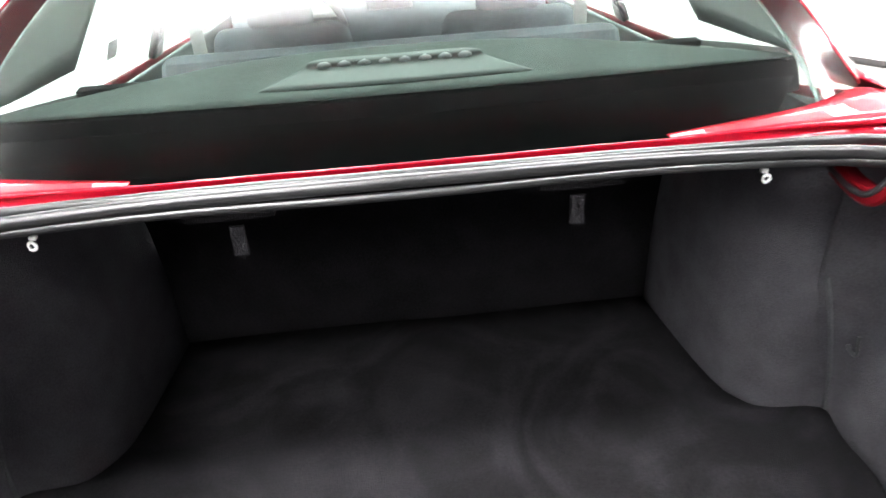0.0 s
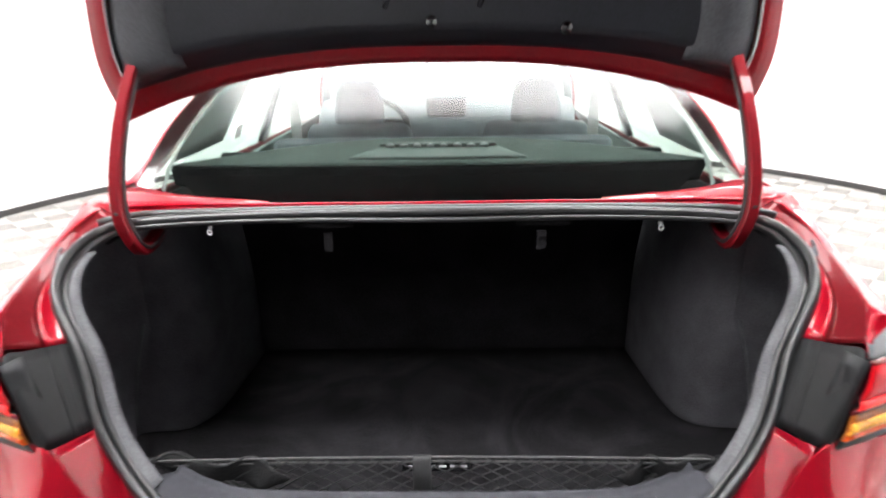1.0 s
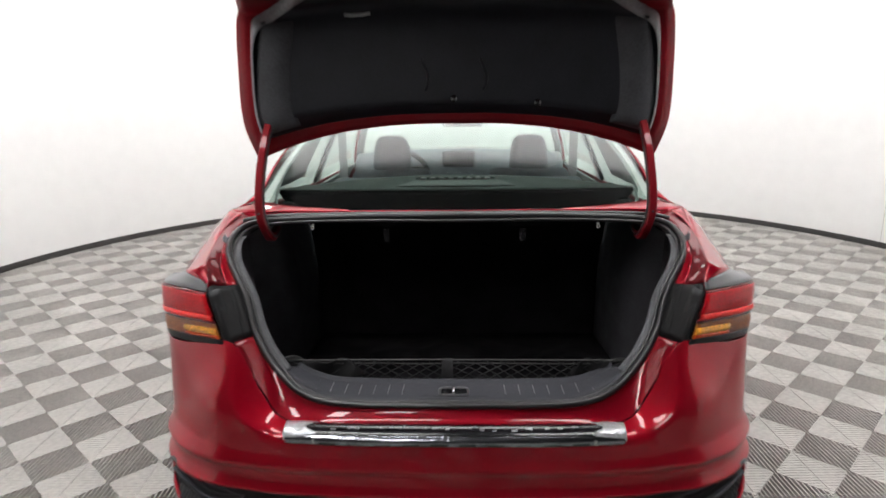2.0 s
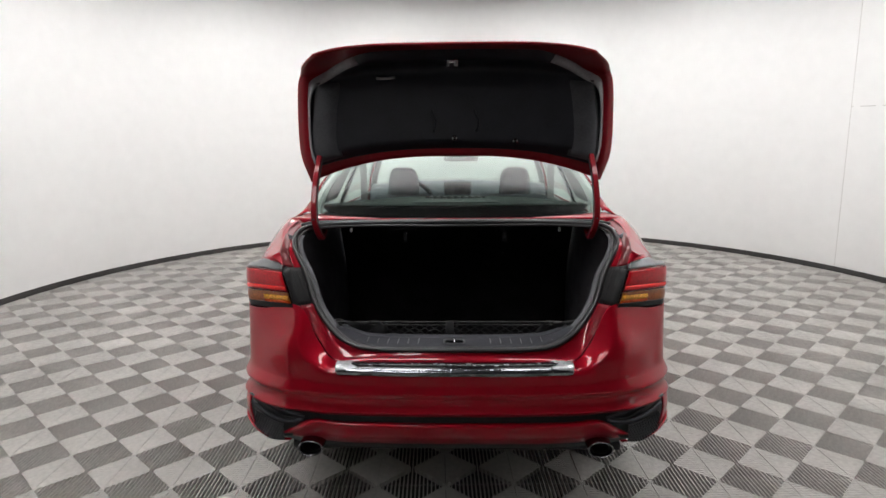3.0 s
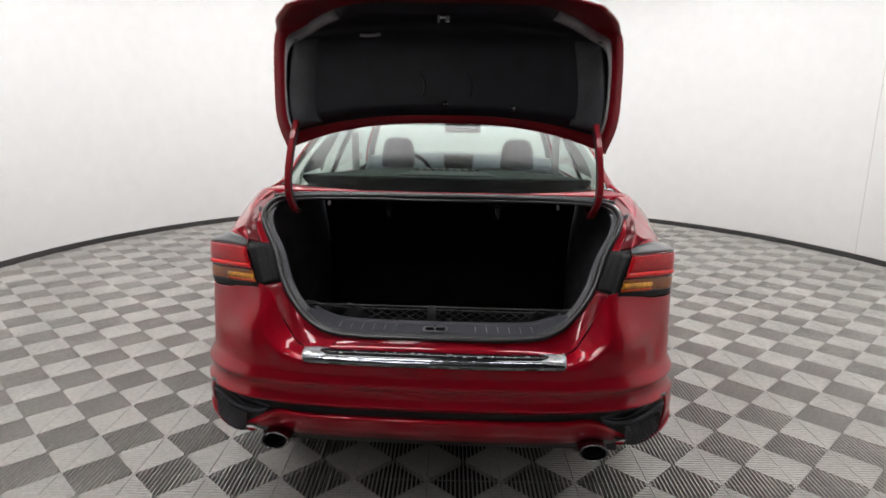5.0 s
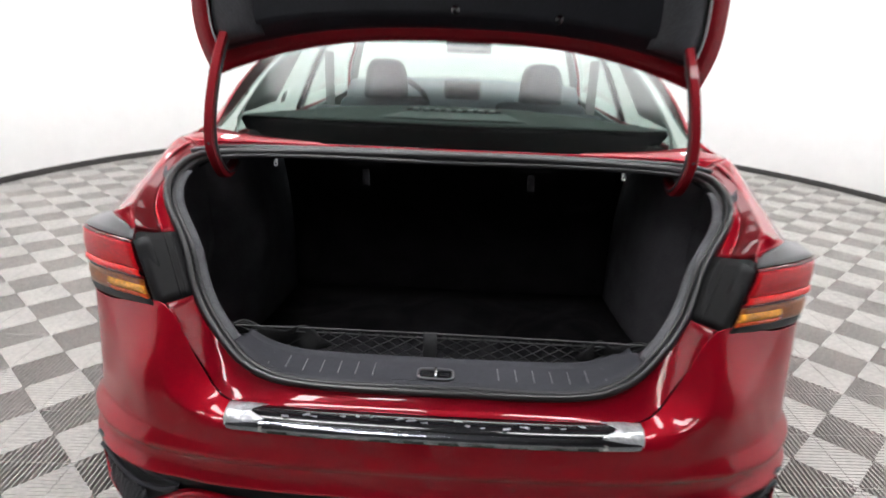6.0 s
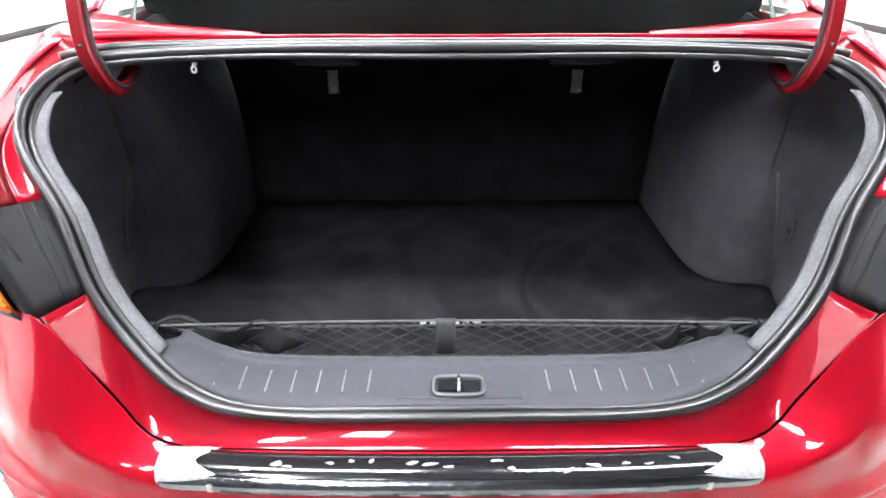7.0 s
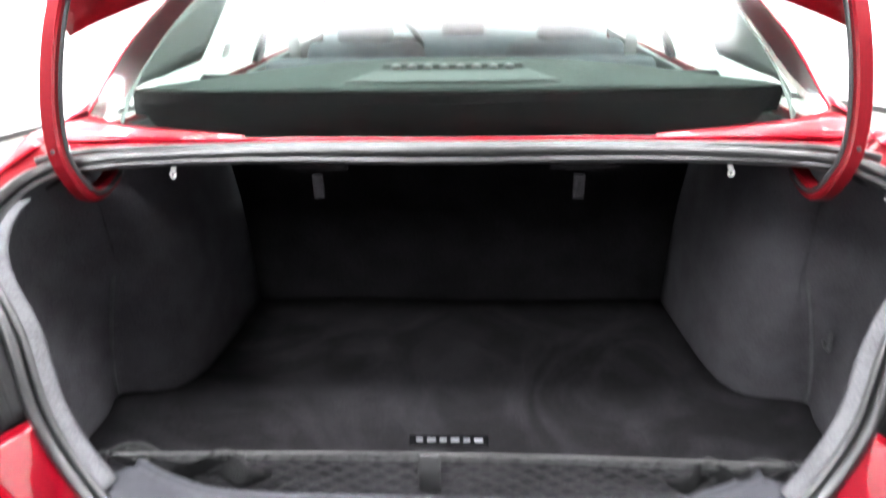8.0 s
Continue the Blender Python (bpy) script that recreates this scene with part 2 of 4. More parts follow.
def both(name, rows, mat, parent, nu=6, nv=4, thick=0.004, label=""):
    """The same sheet on the two sides of the car."""
    return [sheet(name, r, mat, parent, nu, nv, thick, label) for r in (rows, flip_x(rows))]


def whole(half):
    """A row given from the middle out, made whole over both sides."""
    return [(-p[0], p[1], p[2]) for p in half[:0:-1]] + list(half)


# ---- the booth ----
CX, CY, RAD, HIGH, DROP = 0.113, 3.235, 4.645, 3.9, 0.35
GROUND = -0.119  # level of the tiles below the origin of the car


def ring(angle, r, z):
    return (CX + r * math.sin(angle), CY + r * math.cos(angle), z)


def build_booth():
    n, gap = 96, radians(150)
    angles = [-gap + 2 * gap * i / n for i in range(n + 1)]
    z0 = GROUND - 0.018
    bm = grid_mesh([[ring(a, r, z) for a in angles] for r, z in ((RAD, z0), (RAD, HIGH), (RAD + 0.12, HIGH), (RAD + 0.12, z0))])
    tagged(part("wall_round", bm, WALL), "smooth white painted curved booth wall", "wall", kind="structure")
    bm = grid_mesh([[ring(a, r, z) for a in angles] for r, z in ((RAD - 0.012, z0), (RAD - 0.012, GROUND + 0.055), (RAD - 0.008, GROUND + 0.06), (RAD - 0.002, GROUND + 0.06))])
    tagged(part("baseboard", bm, SKIRTING), "thin black skirting strip along the curved wall", "skirting", kind="structure")
    # closing walls behind the opening: unseen, added dark to deepen the car's reflections
    end = ring(gap, RAD + 0.06, 0)
    back = -5.2
    for name, x in (("wall_east", end[0]), ("wall_west", ring(-gap, RAD + 0.06, 0)[0])):
        tagged(part(name, box_mesh((0.12, end[1] - back, HIGH - z0), (x, (end[1] + back) / 2, (HIGH + z0) / 2)), SHADE), "unseen side wall added at the booth entrance, dark for the car's reflections", "wall", kind="structure")
    tagged(part("wall_south", box_mesh((end[0] * 2 + 0.2, 0.12, HIGH - z0), (CX, back - 0.06, (HIGH + z0) / 2)), SHADE), "unseen wall added to close the booth entrance, dark for the car's reflections", "wall", kind="structure")
    tagged(part("ceiling", box_mesh((11, 9.6, 0.1), (CX, 3.6, HIGH + 0.05)), CEILING), "unseen flat ceiling, dark to keep reflections off the rear window", "ceiling", kind="structure")
    tagged(part("ceiling_entrance", box_mesh((11, 4.8, 0.1), (CX, -3.6, HIGH + 0.05)), SHADE), "unseen ceiling added over the entrance, dark for the car's reflections", "ceiling", kind="structure")
    # panel joints on the wall
    for a in (radians(66.4),):
        joint = grid_mesh([[ring(a + da, RAD - 0.0015, z) for da in (-0.0009, 0.0009)] for z in (GROUND + 0.06, HIGH)])
        tagged(part("trim", joint, material("joint_filler", (0.6, 0.59, 0.57), 0.8, 0, 0, 0.1, 10)), "faint vertical joint between wall panels", "joint", kind="structure")
    seam = grid_mesh([[ring(radians(66.4 + 0.6 * i), RAD - 0.0015, z) for i in range(40)] for z in (1.752, 1.759)])
    tagged(part("trim", seam, material("joint_shadow", (0.45, 0.44, 0.42), 0.8, 0, 0, 0.1, 10)), "thin level joint on the wall panel", "joint", kind="structure")


def ceiling_lamp(x, y, wide, long, turn):
    """A flat rectangular light panel in a thin frame under the ceiling."""
    top = new("ceiling_lamp")
    top.matrix_basis = pose(x, y, HIGH - DROP, 0, 0, turn)
    tagged(top, "flat white light panel in a thin frame under the ceiling", "ceiling lamp", "ceiling lamps")
    part("diffuser", box_mesh((wide, long, 0.045), (0, 0, 0.012)), LAMP_GLOW, top, "glowing white diffuser")
    frame_bm = joined(*[box_mesh(s, c, 0.003) for s, c in (((0.03, long + 0.06, 0.04), (wide / 2 + 0.015, 0, 0.015)), ((0.03, long + 0.06, 0.04), (-wide / 2 - 0.015, 0, 0.015)), ((wide, 0.03, 0.04), (0, long / 2 + 0.015, 0.015)), ((wide, 0.03, 0.04), (0, -long / 2 - 0.015, 0.015)))])
    part("lamp_frame", frame_bm, WHITE_PLASTIC, top)
    for sy in (-0.4, 0.4):
        part("hanger", tube_mesh([(0, sy * long, 0.03), (0, sy * long, DROP - 0.001)], 0.004, 6), STEEL, top)
    return top


def build_lamps():
    first = None
    for a in range(0, 360, 30):
        p = ring(radians(a + 15), 3.6, 0)
        m = pose(p[0], p[1], HIGH - DROP, 0, 0, -(a + 15) + 90)
        if first is None:
            first = ceiling_lamp(p[0], p[1], 0.35, 1.3, -(a + 15) + 90)
        else:
            copy_thing(first, m)
    # two unseen panels added over the entrance to brighten the boot
    for x, y in ((-1.3, -1.9), (-0.7, -3.4)):
        copy_thing(first, pose(x, y, HIGH - DROP, 0, 0, 0))


def build_veil_softbox(x, y, wide, long):
    """An unseen cloth light panel, added level above the cabin to veil the rear window."""
    top = new("softbox")
    top.matrix_basis = pose(x, y, HIGH - DROP)
    tagged(top, "large white cloth softbox, unseen, added to veil the rear window", "softbox")
    part("cloth", box_mesh((wide, long, 0.03), (0, 0, 0.02)), VEIL_GLOW, top, "glowing white cloth")
    for sx in (-1, 1):
        part("rail", box_mesh((0.04, long + 0.08, 0.07), (sx * (wide / 2 + 0.02), 0, 0.02), 0.006), WHITE_PLASTIC, top)
        part("rail", box_mesh((wide, 0.04, 0.07), (0, sx * (long / 2 + 0.02), 0.02), 0.006), WHITE_PLASTIC, top)
        for sy in (-1, 1):
            part("hanger", tube_mesh([(sx * wide * 0.45, sy * long * 0.45, 0.035), (sx * wide * 0.45, sy * long * 0.45, DROP - 0.001)], 0.005, 6), STEEL, top)


build_booth()
build_lamps()
build_veil_softbox(0.1, 3.4, 3.6, 2.5)


# ---- the car ----
car = tagged(new("car"), "red four-door sedan with its boot lid raised, parked in the booth", "car")


def width(y):
    return float(np.interp(y, (0.2, 0.3, 0.6, 1.0, 2.5, 3.8, 4.4, 4.7, 4.86), (0.86, 0.885, 0.91, 0.92, 0.925, 0.915, 0.88, 0.80, 0.66)))


def crest(y):
    ys = (0.25, 0.45, 0.65, 0.85, 1.05, 2.0, 3.4, 3.7, 4.3, 4.8)
    return (float(np.interp(y, ys, (0.713, 0.742, 0.772, 0.797, 0.812, 0.815, 0.80, 0.78, 0.72, 0.60))),
            float(np.interp(y, ys, (1.068, 1.105, 1.150, 1.115, 1.075, 1.04, 1.0, 0.985, 0.90, 0.76))))


def side_x(y, z):
    w, (cx, cz) = width(y), crest(y)
    low = 0.10 * max(0.0, (0.36 - z) / 0.2) ** 2
    s = min(1.0, max(0.0, (z - 0.78) / (cz - 0.78)))
    return w - low - (w - cx) * s ** 3.2


def body_foot(y):
    z = float(np.interp(y, (0.215, 0.275, 0.335, 0.40, 0.43, 0.435, 0.72, 0.74, 4.86), (1.055, 1.043, 1.028, 1.003, 0.985, 0.82, 0.70, 0.12, 0.12)))
    for hub in (1.12, 3.94):
        if abs(y - hub) < 0.36:
            z = max(z, 0.25 + math.sqrt(0.36 ** 2 - (y - hub) ** 2))
    return z


def build_sides():
    ys = [0.215, 0.245, 0.27, 0.30, 0.33, 0.36, 0.385, 0.41, 0.43, 0.435, 0.5, 0.57, 0.64, 0.70, 0.72, 0.74]
    ys += [0.76 + 0.04 * k for k in range(19)] + [1.56 + 0.1 * k for k in range(20)] + [3.56 + 0.04 * k for k in range(21)] + [4.45, 4.55, 4.65, 4.75, 4.82, 4.86]
    for s in (1, -1):
        rows = []
        for k in range(15):
            row = []
            for y in ys:
                top, foot = crest(y)[1], body_foot(y)
                z = foot + (top - foot) * (k / 14) ** 0.85
                row.append((s * side_x(y, z), y, z))
            rows.append(row)
        part("body_side", grid_mesh(rows), PAINT, car, "", 0.003)
    hood = [[(f * crest(y)[0], y, crest(y)[1] + 0.035 * (1 - f * f) * (1 if y < 4.7 else 0.4)) for f in (-1, -0.6, -0.2, 0.2, 0.6, 1)] for y in (3.45, 3.7, 4.0, 4.3, 4.6, 4.8)]
    sheet("hood", hood, PAINT, car)
    nose = [[(f * 0.62 * g, 4.80 + 0.10 * h - 0.10 * abs(f) ** 3, z) for f in (-1, -0.7, -0.3, 0.3, 0.7, 1)] for z, g, h in ((0.76, 1, 0), (0.68, 1.08, 0.7), (0.5, 1.12, 1), (0.32, 1.1, 0.8), (0.2, 1.05, 0.3))]
    sheet("front_bumper", nose, PAINT, car)
    roof = [[(f * hx, y, z + 0.014 * (1 - f * f)) for f in (-1, -0.7, -0.3, 0.3, 0.7, 1)] for y, hx, z in ((1.33, 0.57, 1.427), (1.6, 0.585, 1.438), (2.1, 0.595, 1.442), (2.5, 0.59, 1.436), (2.78, 0.58, 1.418))]
    sheet("roof", roof, PAINT, car)
    lining = [[(f * hx * 0.97, y, z - 0.03 + 0.018 * (1 - f * f)) for f in (-1, -0.3, 0.3, 1)] for y, hx, z in ((1.36, 0.57, 1.427), (2.1, 0.595, 1.442), (2.74, 0.58, 1.418))]
    sheet("roof_lining", lining, TRIM_LIGHT, car)
    wind = [whole([(0, 3.62, 1.02), (0.4, 3.57, 1.015), (0.76, 3.40, 1.)]), whole([(0, 3.2, 1.235), (0.38, 3.17, 1.23), (0.68, 3.05, 1.2)]), whole([(0, 2.79, 1.434), (0.3, 2.785, 1.431), (0.58, 2.76, 1.418)])]
    sheet("windscreen", wind, SIDE_GLASS, car, 4, 4, 0)
    # pillars and side windows
    both("pillar_front", [[(0.76, 3.40, 1.), (0.68, 3.05, 1.2), (0.58, 2.76, 1.418)], [(0.80, 3.36, 1.), (0.72, 3.0, 1.2), (0.595, 2.70, 1.436)]], PAINT, car)
    both("pillar_front_trim", [[(0.738, 3.388, 0.996), (0.658, 3.038, 1.196), (0.558, 2.748, 1.414)], [(0.778, 3.348, 0.996), (0.698, 2.988, 1.196), (0.573, 2.688, 1.432)]], TRIM_LIGHT, car)
    both("pillar_middle", [[(0.81, 2.16, 1.04), (0.71, 2.12, 1.259), (0.60, 2.08, 1.442)], [(0.81, 2.07, 1.04), (0.71, 2.04, 1.259), (0.60, 2.0, 1.442)]], GLOSS_BLACK, car, 4, 3, 0.02)
    both("pillar_rear", [[(0.700, 0.735, 1.166), (0.672, 0.93, 1.288), (0.615, 1.18, 1.403), (0.565, 1.36, 1.438)],
                         [(0.722, 0.76, 1.165), (0.70, 0.95, 1.265), (0.645, 1.22, 1.379), (0.585, 1.45, 1.442)],
                         [(0.777, 0.70, 1.142), (0.790, 1.02, 1.125), (0.705, 1.30, 1.3), (0.59, 1.60, 1.445)]], PAINT, car)
    both("side_glass", [[(0.795, 1.10, 1.07), (0.81, 1.6, 1.05), (0.81, 2.07, 1.04)], [(0.72, 1.32, 1.259), (0.72, 1.7, 1.259), (0.71, 2.05, 1.259)], [(0.60, 1.62, 1.436), (0.60, 1.8, 1.438), (0.60, 2.0, 1.442)]], SIDE_GLASS, car, 4, 4, 0)
    both("side_glass", [[(0.81, 2.16, 1.04), (0.805, 2.7, 1.03), (0.795, 3.3, 1.)], [(0.71, 2.12, 1.259), (0.71, 2.55, 1.247), (0.71, 2.98, 1.2)], [(0.60, 2.08, 1.442), (0.60, 2.4, 1.436), (0.595, 2.68, 1.43)]], SIDE_GLASS, car, 4, 4, 0)
    both("fender_corner", [[(0.684, 0.184, 1.008), (0.689, 0.199, 1.030), (0.694, 0.212, 1.045), (0.702, 0.231, 1.058), (0.713, 0.252, 1.0685)], [(0.688, 0.1995, 1.034), (0.737, 0.2145, 1.0535), (0.728, 0.2145, 1.0615), (0.714, 0.2155, 1.0690), (0.714, 0.252, 1.0692)]], PAINT, car, 4, 3, 0.003)
    both("quarter_filler", [[(0.740, 0.45, 1.1035), (0.738, 0.53, 1.1265), (0.718, 0.612, 1.1465)], [(0.7435, 0.45, 1.1045), (0.760, 0.56, 1.1305), (0.773, 0.66, 1.1485)]], PAINT, car, 4, 3, 0.003)
    both("quarter_filler", [[(0.36, 0.613, 1.1495), (0.56, 0.613, 1.1490), (0.718, 0.612, 1.1465), (0.773, 0.66, 1.1485)], [(0.36, 0.628, 1.1515), (0.58, 0.674, 1.1580), (0.692, 0.728, 1.1615), (0.778, 0.72, 1.1445)]], PAINT, car, 4, 3, 0.003)
    # underside
    part("underbody", box_mesh((1.5, 4.25, 0.04), (0, 2.535, 0.13), 0.01), BLACK, car)


def build_wheel(x, y):
    s = 1 if x > 0 else -1
    m = Matrix.Translation((x, y, GROUND + 0.340)) @ Matrix.Scale(0.340 / 0.327, 4)
    tyre = [(0.235, -0.10), (0.29, -0.108), (0.318, -0.09), (0.327, -0.06), (0.327, 0.06), (0.318, 0.09), (0.29, 0.108), (0.235, 0.10)]
    wheel = part("wheel", moved(turned_mesh(tyre, 40, "x"), m), TYRE, car, "black tyre on a silver alloy wheel")
    part("rim", moved(turned_mesh([(0.236, -0.1), (0.225, -0.08), (0.215, 0.0), (0.225, 0.08), (0.236, 0.1)], 40, "x"), m), ALLOY, wheel)
    for k in range(5):
        spoke = box_mesh((0.03, 0.05, 0.2), (s * 0.06, 0, 0.115), 0.008)
        part("spoke", moved(spoke, m @ Matrix.Rotation(2 * math.pi * k / 5, 4, "X")), ALLOY, wheel)


# opening of the boot: the line of the seal, and the outer edge of the channel round it, from the middle of the sill to the middle of the top
SEAL = [(0, 0.115, 0.688), (0.30, 0.12, 0.69), (0.43, 0.145, 0.712), (0.515, 0.185, 0.775), (0.575, 0.225, 0.86), (0.613, 0.275, 0.96), (0.672, 0.335, 1.06), (0.685, 0.44, 1.108), (0.625, 0.535, 1.128), (0.35, 0.575, 1.133), (0, 0.58, 1.134)]
EDGE = [(0, 0.0805, 0.6525), (0.30, 0.0855, 0.6525), (0.466, 0.102, 0.653), (0.540, 0.132, 0.727), (0.613, 0.147, 0.868), (0.686, 0.182, 1.004), (0.713, 0.25, 1.068), (0.741, 0.45, 1.105), (0.72, 0.612, 1.146), (0.36, 0.613, 1.151), (0, 0.610, 1.151)]
HEART = Vector((0, 0.36, 0.92))


def inward(p, d):
    v = Vector(p)
    return tuple(v + (HEART - v).normalized() * d)


def channel(a, b, deep):
    """The rows of the pressed channel between the seal and the outer edge over a stretch of both."""
    rows = []
    for f, d in ((0.0, 0.0), (0.12, 0.25), (0.35, 1.0), (0.7, 0.9), (0.93, 0.1), (1.0, 0.0)):
        row = []
        for p, q in zip(a, b):
            v = Vector(p).lerp(Vector(q), f) + Vector((0, 0.8, -0.6)) * deep * d
            row.append(tuple(v))
        rows.append(row)
    return rows


def build_opening():
    s, e = [tuple(p) for p in catmull(SEAL, 4)], [tuple(p) for p in catmull(EDGE, 4)]
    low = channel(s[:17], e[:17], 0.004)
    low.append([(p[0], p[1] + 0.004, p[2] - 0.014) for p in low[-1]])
    sheet("rear_panel", [whole(r) for r in low], PAINT_DARKER, car, 2, 3, 0.003, "darker red inner panel below the boot seal")
    seam = [tuple(Vector(p) + Vector((0, -0.0012, 0.0008))) for p in e[:17]]
    part("panel_gap", tube_mesh(whole(seam), 0.0017, 6), BLACK_PRINT, car, "dark gap between the inner panel and the bumper")
    filler = [[(0.634, 0.152, 0.858), (0.659, 0.163, 0.935), (0.688, 0.186, 1.010)], [(0.621, 0.156, 0.860), (0.648, 0.170, 0.938), (0.680, 0.196, 1.018)],
              [(0.612, 0.172, 0.861), (0.640, 0.190, 0.940), (0.668, 0.222, 1.008)], [(0.576, 0.224, 0.862), (0.598, 0.258, 0.930), (0.626, 0.290, 0.990)]]
    both("lamp_filler", filler, FILLER, car, 4, 3, 0.004, "black plastic filler panel beside the tail lamp")
    for sx in (1, -1):
        for g, out in ((0.42, 0.002), (0.62, 0.001)):
            ridge = [Vector(p).lerp(Vector(q), g) + Vector((0, -out, 0.001)) for p, q in zip(filler[2], filler[3])]
            part("filler_ridge", tube_mesh([(sx * p.x, p.y, p.z) for p in [Vector(q) for q in catmull([tuple(v) for v in ridge], 4)]], 0.0022, 6), FILLER, car)
    crease = [tuple(Vector(p).lerp(Vector(q), 0.46) + Vector((0, 0.8, -0.6)) * 0.015) for p, q in zip(s[21:33], e[21:33])]
    middle = [tuple(Vector(p).lerp(Vector(q), 0.5) + Vector((0, 0.8, -0.6)) * 0.003) for p, q in zip(s[21:33], crease)]
    slope = [tuple(Vector(p).lerp(Vector(q), 0.5) + Vector((0, 0.8, -0.6)) * 0.003) for p, q in zip(crease, e[21:33])]
    both("gutter_floor", [s[21:33], middle, crease], PAINT, car, 2, 3, 0.003)
    both("gutter_wall", [crease, slope, e[21:33]], PAINT_SHADED, car, 2, 3, 0.003)
    sheet("deck_panel", [whole(r[::-1]) for r in channel(s[32:], e[32:], 0.012)], PAINT, car, 2, 3, 0.003, "red strip below the rear window")
    left = [(-p[0], p[1], p[2]) for p in s]
    ring_pts = s[::-1] + left[1:-1]
    ring_pts = ring_pts + [ring_pts[0]]
    seal = part("weather_seal", tube_mesh([tuple(Vector(p) + Vector((0, -0.004, 0.006))) for p in ring_pts], 0.0095, 10, 1.0, False), RUBBER, car, "black rubber seal round the boot opening")
    part("seal_lip", tube_mesh([inward(p, 0.015) for p in ring_pts], 0.0065, 8, 1.0, False), RUBBER, seal)
    lip = [Vector(p).lerp(Vector(q), 0.36) + Vector((0, -0.004, 0.004)) for p, q in zip(s[31:], e[31:])]
    part("deck_lip", tube_mesh([tuple(p) for p in lip] + [(-p[0], p[1], p[2]) for p in lip[-2::-1]], 0.008, 10), RUBBER, seal, "black rubber lip below the rear window")
    # lining of the boot
    felt_a = [inward(p, 0.018) for p in s[11:29]]
    felt_m = [tuple(Vector(inward(p, 0.025)) + Vector((0, 0.004, 0))) for p in s[11:29]]
    felt_b = [tuple(Vector(inward(p, 0.030)) + Vector((0, 0.016, 0))) for p in s[11:29]]
    both("felt_edge", [felt_a, felt_m, felt_b], FELT, car, 2, 3, 0.004, "grey felt edge inside the seal")
    n = len(felt_b) - 1
    rows = [felt_b]
    for x, y in ((0.74, 0.42), (0.826, 0.56), (0.830, 0.70), (0.836, 0.778), (0.752, 0.790), (0.698, 0.820), (0.652, 0.90), (0.636, 1.02), (0.622, 1.28)):
        bulge = 0.0 if y < 0.78 else 0.06
        row = []
        for k in range(n + 1):
            z = 0.430 + (1.105 - 0.430) * k / n
            lean = 0.075 * min(1.0, max(0.0, (z - 0.455) / 0.335)) ** 1.5 if 0.75 < y < 0.785 else 0.0
            row.append((min(x - lean + bulge * max(0.0, k / n - 0.45) ** 1.2 * 2, side_x(y, min(z, crest(y)[1])) - 0.03), y, z))
        rows.append(row)
    both("side_lining", rows, LINING, car, 1, 4, 0.004, "dark felt side lining over the wheel arch")
    for sx in (1, -1):
        part("lining_seam", tube_mesh([(sx * (0.836 - 0.072 * (k / 8) ** 1.5), 0.772, 0.455 + 0.335 * k / 8) for k in range(9)], 0.005, 6), FELT, car)
    both("lower_lining", [[(0.452, 0.256, 0.76), (0.452, 0.256, 0.44)], [(0.58, 0.34, 0.63), (0.58, 0.34, 0.44)], [(0.74, 0.44, 0.52), (0.74, 0.44, 0.44)]], LINING, car, 3, 3, 0.003)
    sheet("rear_seat_back", [[(x, 1.27, 0.41) for x in (-0.62, -0.2, 0.2, 0.62)], [(x, 1.24, 0.8) for x in (-0.62, -0.2, 0.2, 0.62)], [(x, 1.20, 1.15) for x in (-0.66, -0.2, 0.2, 0.66)]], CARPET, car, 4, 4, 0.03, "black felt back of the rear seat")
    sheet("shelf_underside", [whole([(0, 0.595, 1.128), (0.35, 0.59, 1.127), (0.60, 0.555, 1.12), (0.66, 0.50, 1.10)]), whole([(0, 0.9, 1.125), (0.4, 0.9, 1.125), (0.6, 0.9, 1.115), (0.70, 0.85, 1.10)]), whole([(0, 1.27, 1.13), (0.4, 1.27, 1.13), (0.6, 1.27, 1.12), (0.72, 1.27, 1.10)])], CARPET, car, 4, 4, 0.004)
    # sill cover with its ribs and the latch striker
    cover = [whole(h) for h in (
        [(0, 0.120, 0.692), (0.30, 0.125, 0.695), (0.42, 0.155, 0.720), (0.500, 0.192, 0.765)],
        [(0, 0.134, 0.704), (0.30, 0.140, 0.707), (0.415, 0.172, 0.730), (0.49, 0.203, 0.766)],
        [(0, 0.205, 0.713), (0.30, 0.208, 0.715), (0.40, 0.222, 0.728), (0.468, 0.238, 0.752)],
        [(0, 0.222, 0.698), (0.30, 0.224, 0.702), (0.39, 0.235, 0.712), (0.455, 0.250, 0.735)],
        [(0, 0.228, 0.44), (0.30, 0.230, 0.44), (0.385, 0.244, 0.44), (0.452, 0.258, 0.44)])]
    sill = sheet("sill_cover", cover, SILL_GREY, car, 8, 5, 0.003, "grey textured plastic cover over the boot sill")
    for k in range(7):
        for sx in (1, -1):
            x = 0.145 + 0.041 * k
            lift = 0.012 * max(0, x - 0.30) / 0.1
            part("rib", moved(box_mesh((0.0032, 0.046, 0.006), (0, 0, 0), 0.0014), pose(sx * x, 0.172 + 0.6 * lift, 0.7115 + lift, 6, 0, sx * 3)), RIB_GREY, sill)
    pad = box_mesh((0.21, 0.062, 0.010), (0, 0, 0), 0.004, 3)
    for v in pad.verts:
        v.co.x *= 0.86 - 4.0 * v.co.y
    part("latch_plate", moved(pad, pose(0, 0.168, 0.7060, 6)), SILL_GREY, sill)
